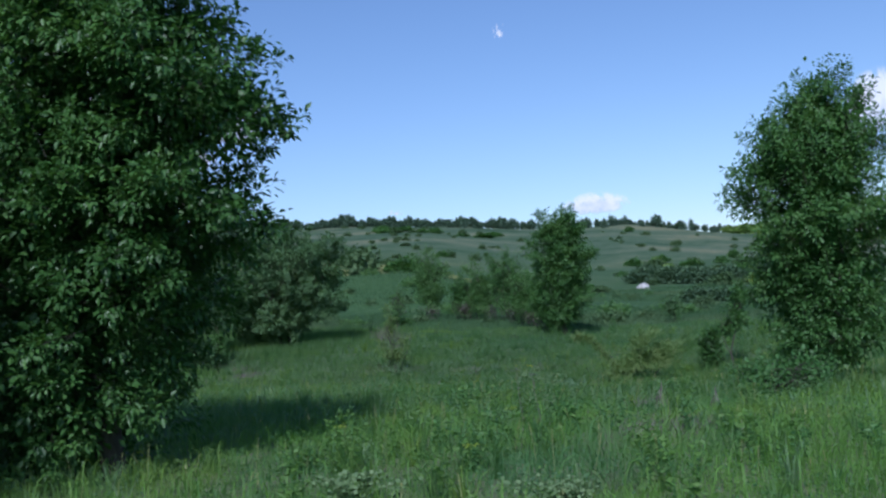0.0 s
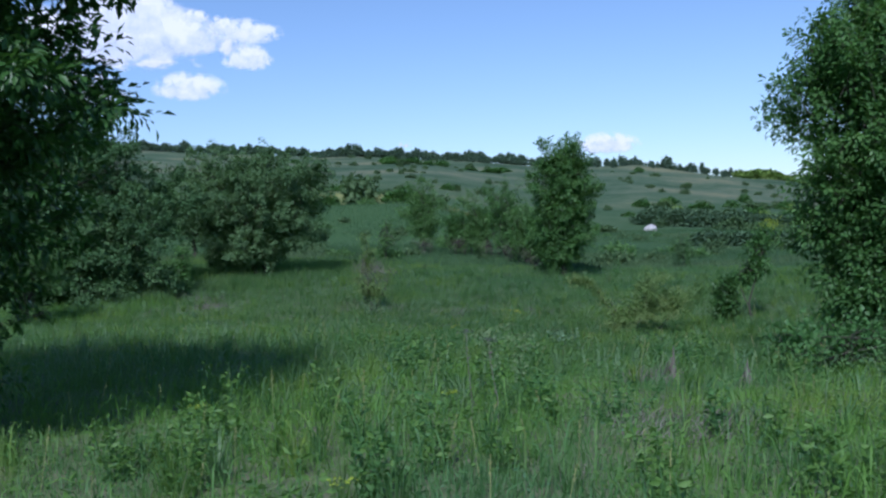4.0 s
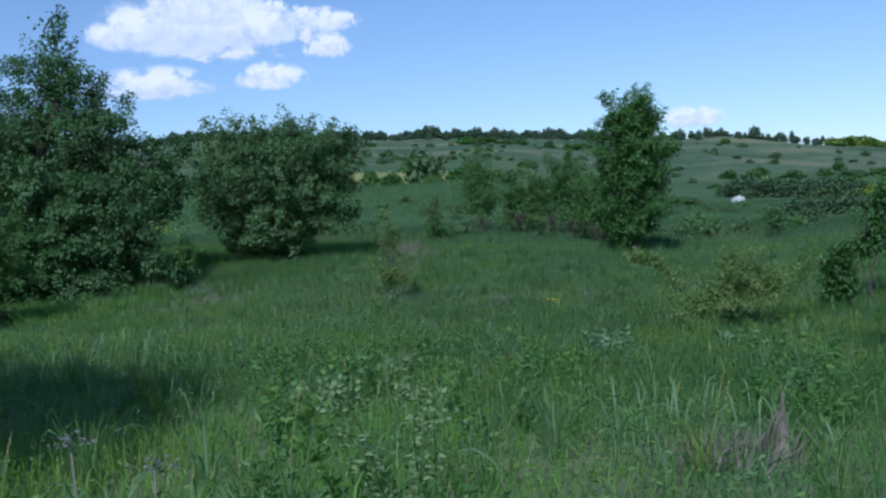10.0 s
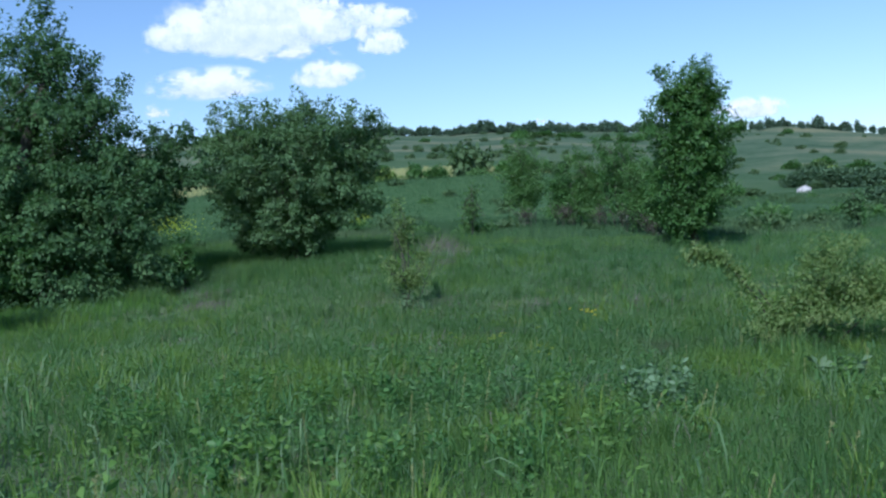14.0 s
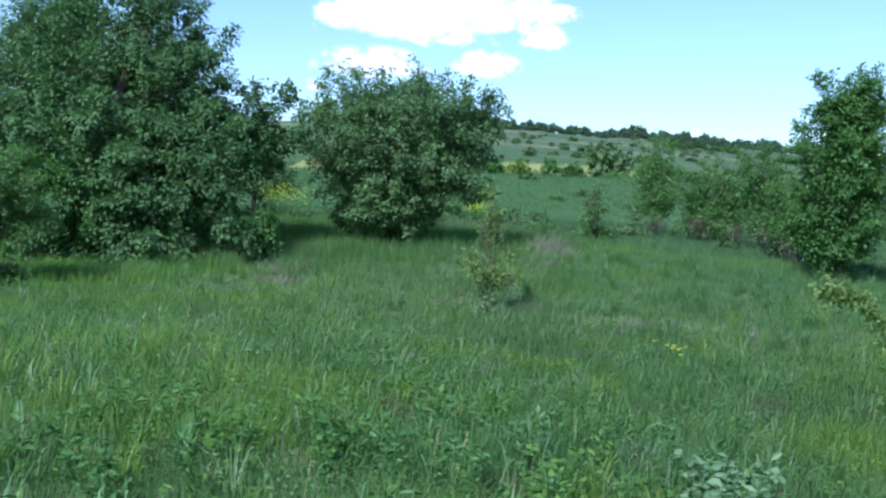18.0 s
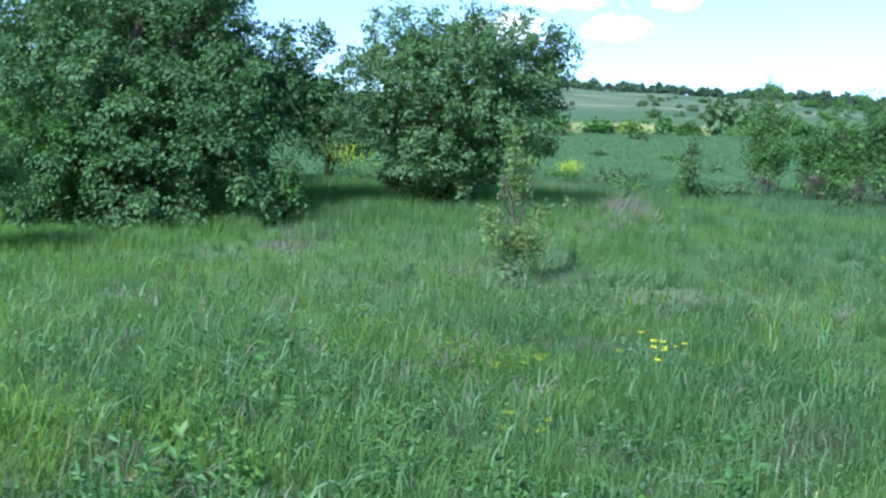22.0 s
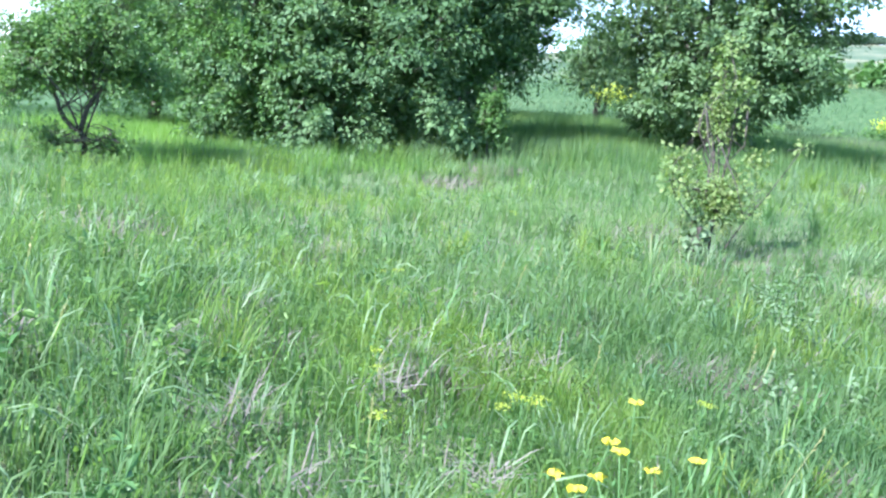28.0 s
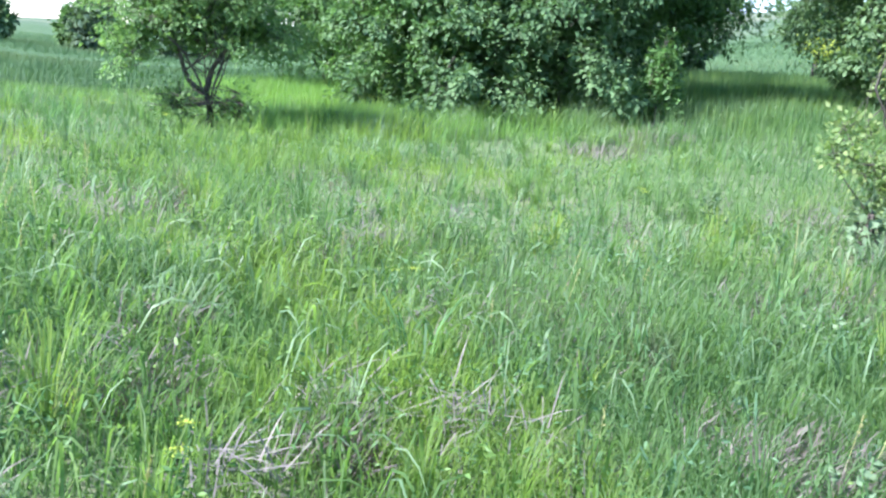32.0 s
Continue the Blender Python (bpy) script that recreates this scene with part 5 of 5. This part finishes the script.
def blades(n, near, far, hmin, hmax, w, rng, bend=0.5, fine=True, clumped=0.0, region=(-46, 12, 13, 78)):
    x0, x1, y0, y1 = region
    xs, ys, got = [], [], 0
    while got < n:
        x, y = rng.uniform(x0, x1, 200000), rng.uniform(y0, y1, 200000)
        d = off_line(x, y)
        rim = np.minimum(np.minimum(x - x0, x1 - x), np.minimum(y - y0, y1 - y))
        keep = (d >= near) & (d < far + rng.normal(0, 0.25, len(x))) & (rng.random(len(x)) < rim / 3)
        if clumped:
            keep &= rng.random(len(x)) < np.where(y < 34, 0.3, 1.0)
            keep &= rng.random(len(x)) < np.clip(clumped * (lush(x * 1.7, y * 1.7) - 0.35), 0.04, 1)
        xs.append(x[keep]), ys.append(y[keep])
        got += int(keep.sum())
        if not keep.any():
            break
    x, y = np.concatenate(xs)[:n], np.concatenate(ys)[:n]
    n = len(x)
    h = (hmin + (hmax - hmin) * np.clip(lush(x, y) + rng.normal(0, 0.22, n), 0, 1.2)) * (0.88 + 0.12 * sstep((y - 31) / 6))
    a = rng.uniform(0, 2 * np.pi, n)
    lean = np.stack([np.cos(a), np.sin(a)], -1) * (rng.random(n) ** (0.95 if fine else 1.5) * bend)[:, None] * h[:, None] + np.array([0.05, 0.03]) * h[:, None]
    f = rng.uniform(0, np.pi, n)
    sd = np.stack([np.cos(f), np.sin(f), np.zeros(n)], -1) * (w * rng.uniform(0.6, 1.3, n))[:, None] / 2
    base = np.stack([x, y, ground(x, y) - 0.02], -1)
    rise = np.sqrt(np.maximum(h ** 2 - (lean ** 2).sum(-1) * 0.8, (0.3 * h) ** 2))
    tip = base + np.concatenate([lean, rise[:, None]], -1)
    s = Soup()
    k = np.arange(n)[:, None]
    if fine:
        mid = base + np.concatenate([lean * 0.2, rise[:, None] * 0.52], -1)
        arch = base + np.concatenate([lean * 0.66, rise[:, None] * 0.9], -1)
        tip = base + np.concatenate([lean * 1.2, (rise * rng.uniform(0.72, 1.0, n))[:, None]], -1)
        v = np.stack([base - sd, base + sd, mid + sd * 0.9, mid - sd * 0.9, arch + sd * 0.6, arch - sd * 0.6, tip], 1)
        s.add(v.reshape(-1, 3), t=k * 7 + [5, 4, 6], q=np.concatenate([k * 7 + [0, 1, 2, 3], k * 7 + [3, 2, 4, 5]]))
    else:
        v = np.stack([base - sd, base + sd, tip], 1)
        s.add(v.reshape(-1, 3), t=k * 3 + [0, 1, 2])
    return s


def grass(name, label, material, *args, **kw):
    ob = new(name, blades(*args, **kw).mesh(name, material))
    tagged(ob, label, "grass", kind="stuff")


g = np.random.default_rng(500)
grass("meadow_grass", "yellow-green meadow grass of the upper meadow", M_SWARD, 96000, 0, 4.5, 0.07, 0.28, 0.0062, g, 1.0, True, 0.0, (-46, 12, 13, 33.5))
grass("meadow_grass", "lush green meadow grass, knee-high in drifts", M_GRASS, 105000, 0, 4.5, 0.08, 0.31, 0.0062, g, 1.05, True, 0.0, (-46, 12, 30.5, 78))
grass("meadow_grass", "tangled lush grass in the lowest part of the meadow", M_GRASS, 46000, 0, 6, 0.1, 0.33, 0.0066, g, 1.1, True, 0.0, (-13.2, -3, 37, 46))
grass("meadow_grass", "uncut grass in the shade between the trees", M_GRASS, 30000, 8, 40, 0.22, 0.5, 0.02, g, 0.7, False, 0.0, (-33, -15, 45.5, 60))
grass("meadow_grass", "tall fresh grass along the foot of the maples", M_SWARD, 16000, 8, 40, 0.24, 0.5, 0.018, g, 0.7, False, 0.0, (-31, -17.5, 40.5, 46))
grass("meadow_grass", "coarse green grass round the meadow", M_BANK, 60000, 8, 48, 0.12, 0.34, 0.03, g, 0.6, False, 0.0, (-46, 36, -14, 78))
grass("meadow_grass", "lush green meadow grass in the middle of the meadow", M_GRASS, 120000, 4.5, 10, 0.1, 0.31, 0.0085, g, 0.95)
grass("meadow_grass", "green meadow grass towards the bushes", M_GRASS, 190000, 10, 20, 0.08, 0.26, 0.0125, g, 0.7, False)
# slope and bank blades take the darkened green in place of real dimming
grass("meadow_grass", "meadow grass on the rising slope, dimmer light put into its colour", M_BANK, 150000, 20, 48, 0.1, 0.3, 0.03, g, 0.6, False)
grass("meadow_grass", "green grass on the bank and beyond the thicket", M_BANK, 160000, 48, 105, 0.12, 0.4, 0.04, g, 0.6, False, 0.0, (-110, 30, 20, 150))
grass("pale_grass", "pale broad grass blades bending over", M_PALE, 7000, 0, 6, 0.14, 0.34, 0.006, g, 1.1, True, 1.6)
grass("pale_grass", "pale grass blades with sheen put into their colour", M_PALE, 12000, 6, 18, 0.14, 0.34, 0.008, g, 1.05, True, 1.6)
grass("dead_grass", "dead grey-brown stems among the grass", M_DRY, 9000, 0, 9, 0.10, 0.30, 0.005, g, 0.9, True, 1.2)


def tussocks(n, per, near, far, hmin, hmax, w, rng, region):
    """Grass tussocks whose blades fan out and droop from one foot."""
    x, y = rng.uniform(region[0], region[1], n * 12), rng.uniform(region[2], region[3], n * 12)
    d = off_line(x, y)
    keep = (d >= near) & (d < far) & (rng.random(len(x)) < np.where(y < 34, 0.3, 1.0))
    x, y = x[keep][:n], y[keep][:n]
    n = len(x)
    m = n * per
    size = np.repeat(rng.uniform(0.6, 1.2, n), per)
    a = rng.uniform(0, 2 * np.pi, m)
    out = np.stack([np.cos(a), np.sin(a), np.zeros(m)], -1)
    foot = np.stack([np.repeat(x, per), np.repeat(y, per), np.zeros(m)], -1) + out * (0.07 * rng.random(m) * size)[:, None]
    foot[:, 2] = ground(foot[:, 0], foot[:, 1]) - 0.02
    h = rng.uniform(hmin, hmax, m) * size
    reach = h * rng.uniform(0.1, 0.85, m)
    sd = np.cross(out, [0, 0, 1]) * (w * rng.uniform(0.7, 1.2, m))[:, None] / 2
    up = np.array([0, 0, 1.0])
    p1 = foot + out * (reach * 0.25)[:, None] + up * (h * 0.6)[:, None]
    p2 = foot + out * (reach * 0.7)[:, None] + up * (h * 0.9)[:, None]
    tip = foot + out * (reach * 1.15)[:, None] + up * (h * rng.uniform(0.55, 0.95, m))[:, None]
    v = np.stack([foot - sd, foot + sd, p1 + sd, p1 - sd, p2 + sd * 0.7, p2 - sd * 0.7, tip], 1)
    k = np.arange(m)[:, None] * 7
    s = Soup()
    s.add(v.reshape(-1, 3), t=k + [5, 4, 6], q=np.concatenate([k + [0, 1, 2, 3], k + [3, 2, 4, 5]]))
    return s


def arching_blades(name, label, material, n, region, far, seed):
    """Long single blades that rise, bend over and hang their tips."""
    r = np.random.default_rng(seed)
    x, y = r.uniform(region[0], region[1], n * 8), r.uniform(region[2], region[3], n * 8)
    keep = (off_line(x, y) < far) & (r.random(len(x)) < np.clip(1.6 * (lush(x * 1.4 + 3, y * 1.4) - 0.25), 0.08, 1))
    x, y = x[keep][:n], y[keep][:n]
    n = len(x)
    a = r.normal(0.6, 1.3, n)
    out = np.stack([np.cos(a), np.sin(a), np.zeros(n)], -1)
    h, reach = r.uniform(0.2, 0.42, n), r.uniform(0.1, 0.34, n)
    foot = np.stack([x, y, ground(x, y) - 0.02], -1)
    side = np.cross(out, [0, 0, 1]) + np.array([0, 0, 0.35]) * r.normal(0, 1, (n, 1))
    half = r.uniform(0.003, 0.0055, n) * (1 + 0.07 * np.maximum(0, off_line(x, y) - 3))
    droop = r.uniform(0.35, 0.95, n)
    rows = []
    for f, wd in [(0, 0.8), (0.3, 1), (0.55, 1), (0.75, 0.8), (0.9, 0.5)]:
        c = foot + out * (reach * f ** 2.2)[:, None] + np.array([0, 0, 1]) * (h * (np.sin(1.75 * f) - droop * 0.55 * f ** 4))[:, None]
        sd = side * (half * wd)[:, None]
        rows += [c - sd, c + sd]
    rows.append(foot + out * (reach * 1.1)[:, None] + np.array([0, 0, 1]) * (h * (0.96 - 0.75 * droop))[:, None])
    k = np.arange(n)[:, None] * 11
    s = Soup()
    s.add(np.stack(rows, 1).reshape(-1, 3), t=k + [8, 9, 10], q=np.concatenate([k + [2 * i, 2 * i + 1, 2 * i + 3, 2 * i + 2] for i in range(4)]))
    tagged(new(name, s.mesh(name, material)), label, "grass", kind="stuff")


# the pale layers carry the sheen of hanging tips as plain colour
arching_blades("arching_grass", "long pale grass blades bending over with hanging tips", M_PALE, 1500, (-13, -3.5, 36.5, 46), 7, 520)
arching_blades("arching_grass", "long green grass blades bending over", M_GRASS, 3600, (-13, -3, 36, 46), 7, 521)
arching_blades("arching_grass", "pale bending grass blades of the middle meadow", M_PALE, 1300, (-12, 3, 27, 37), 8, 522)
arching_blades("arching_grass", "long bending grass blades of the upper meadow", M_SWARD, 1800, (-6, 5, 17, 28), 6, 523)


def dead_patches():
    """Matted dead stems lying in irregular patches."""
    r = np.random.default_rng(530)
    m, per = 70, 75
    cx, cy = r.uniform(-12.5, -3.6, m), r.uniform(36.5, 46, m)
    rad = np.repeat(r.uniform(0.1, 0.34, m), per)
    n = m * per
    b = np.stack([np.repeat(cx, per) + r.normal(0, 0.5, n) * rad, np.repeat(cy, per) + r.normal(0, 0.5, n) * rad], -1)
    b = np.concatenate([b, (ground(b[:, 0], b[:, 1]) + r.uniform(0.02, 0.16, n))[:, None]], -1)
    d = unit(r.normal(0, 1, (n, 3)) * [1, 1, 0.45] + [0, 0, 0.3]) * r.uniform(0.08, 0.24, (n, 1))
    sd = unit(np.cross(d, [0.2, 0.1, 1])) * 0.0028
    v = np.stack([b - sd, b + sd, b + d * 0.6 + sd + [0, 0, 0.01], b + d * 0.6 - sd + [0, 0, 0.01], b + d], 1)
    k = np.arange(n)[:, None] * 5
    s = Soup()
    s.add(v.reshape(-1, 3), t=k + [3, 2, 4], q=k + [0, 1, 2, 3])
    tagged(new("dead_grass", s.mesh("dead_grass", M_DRY)), "matted dead grey-brown stems in patches", "grass", kind="stuff")


dead_patches()
for mat, n, near, far, w, label in [(M_HERB, 360, 0.5, 7, 0.012, "broad-leaved green rosettes among the grass"), (M_SILVER, 40, 0.7, 8, 0.008, "silvery broad-leaved rosettes among the grass"), (M_LIMEGRASS, 260, 0.3, 8, 0.006, "lime-yellow grass tussocks in drifts"), (M_GRASS, 700, 0.3, 6, 0.006, "green grass tussocks fanning out"), (M_PALE, 170, 0.3, 7, 0.006, "pale blue-green grass tussocks"), (M_GRASS, 700, 6, 16, 0.0075, "green grass tussocks across the meadow"), (M_PALE, 300, 6, 18, 0.0075, "pale grass tussocks across the meadow")]:
    tagged(new("grass_tussocks", tussocks(n, 12 if mat in (M_HERB, M_SILVER) else 40, near, far, 0.16, 0.38, w, g, (-24, 6, 16, 60)).mesh("grass_tussocks", mat)), label, "grass", kind="stuff")


def ripe_strip():
    r = np.random.default_rng(510)
    n = 46000
    th, d = r.uniform(17, 42, n), r.uniform(86, 128, n)
    a = np.radians(th)
    x, y = -np.sin(a) * d, 20 + np.cos(a) * d
    keep = r.random(n) < np.clip(2.2 * (lush(x * 0.12, y * 0.2) - 0.12), 0, 1)
    x, y = x[keep], y[keep]
    n = len(x)
    h = r.uniform(0.25, 0.6, n)
    b = np.stack([x, y, ground(x, y) - 0.02], -1)
    sd = np.stack([np.full(n, 0.05), np.full(n, 0.03), np.zeros(n)], -1)
    t = b + np.stack([r.normal(0, 0.12, n), r.normal(0, 0.12, n), h], -1)
    s = Soup()
    s.add(np.stack([b - sd, b + sd, t], 1).reshape(-1, 3), t=np.arange(n)[:, None] * 3 + [0, 1, 2])
    tagged(new("ripe_grass", s.mesh("ripe_grass", M_RIPE)), "pale yellow ripe grass on the terrace", "grass", kind="stuff")


ripe_strip()


def low_leaves(name, label, material, n, region, far, top, size, seed, bias):
    """Small broad leaves low in the grass, in drifts."""
    r = np.random.default_rng(seed)
    x, y = r.uniform(region[0], region[1], n * 8), r.uniform(region[2], region[3], n * 8)
    d = off_line(x, y)
    keep = (d < far) & (r.random(len(x)) < np.clip(1.8 * (lush(x * 1.3 + bias, y * 1.3) - 0.42), 0.05, 1))
    x, y = x[keep][:n], y[keep][:n]
    n = len(x)
    p = np.stack([x, y, ground(x, y) + 0.03 + top * r.random(n)], -1)
    s = Soup()
    ln = r.uniform(size * 0.6, size * 1.25, n) * (1 + 0.06 * np.maximum(0, off_line(x, y) - 5))
    leaves(s, p, r.normal(0, 1, (n, 3)) * [1, 1, 0.3] + [0, 0, 0.3], ln, ln * r.uniform(0.28, 0.45, n), r)
    tagged(new(name, s.mesh(name, material)), label, "herbs", kind="stuff")


low_leaves("clover", "low broad-leaved clover and herbs among the grass", M_HERB, 46000, (-18, 4, 34, 54), 11, 0.22, 0.032, 501, 4)
low_leaves("clover", "leafy herbs in the grass of the upper meadow", M_HERB, 30000, (-9, 6, 17, 37), 9, 0.2, 0.036, 502, 2)
low_leaves("young_herbs", "yellow-green leafy herbs in drifts", M_LEAFY, 36000, (-12, 6, 18, 44), 9, 0.24, 0.036, 503, 7)


def seed_heads():
    """Thin stems with pale seed heads standing over the grass."""
    r = np.random.default_rng(505)
    n = 500
    x, y = r.uniform(-14, 5, n * 6), r.uniform(18, 46, n * 6)
    keep = off_line(x, y) < 8
    x, y = x[keep][:n], y[keep][:n]
    n = len(x)
    base = np.stack([x, y, ground(x, y)], -1)
    top = base + np.stack([r.normal(0.04, 0.06, n), r.normal(0.02, 0.06, n), r.uniform(0.28, 0.44, n)], -1)
    sd = unit(np.stack([r.normal(0, 1, n), r.normal(0, 1, n), np.zeros(n)], -1)) * 0.0016
    s = Soup()
    s.add(np.stack([base - sd, base + sd, top + sd, top - sd], 1).reshape(-1, 3), q=np.arange(n)[:, None] * 4 + [0, 1, 2, 3])
    per = 12
    f = r.random(n * per)
    tp, d = np.repeat(top, per, 0), unit(np.repeat(top - base, per, 0))
    p = tp - d * (f * 0.09)[:, None]
    leaves(s, p, d + r.normal(0, 0.35, (n * per, 3)), 0.02, 0.007, r)
    tagged(new("seed_heads", s.mesh("seed_heads", M_RIPE)), "thin pale seed heads above the grass", "grass", kind="stuff")


seed_heads()
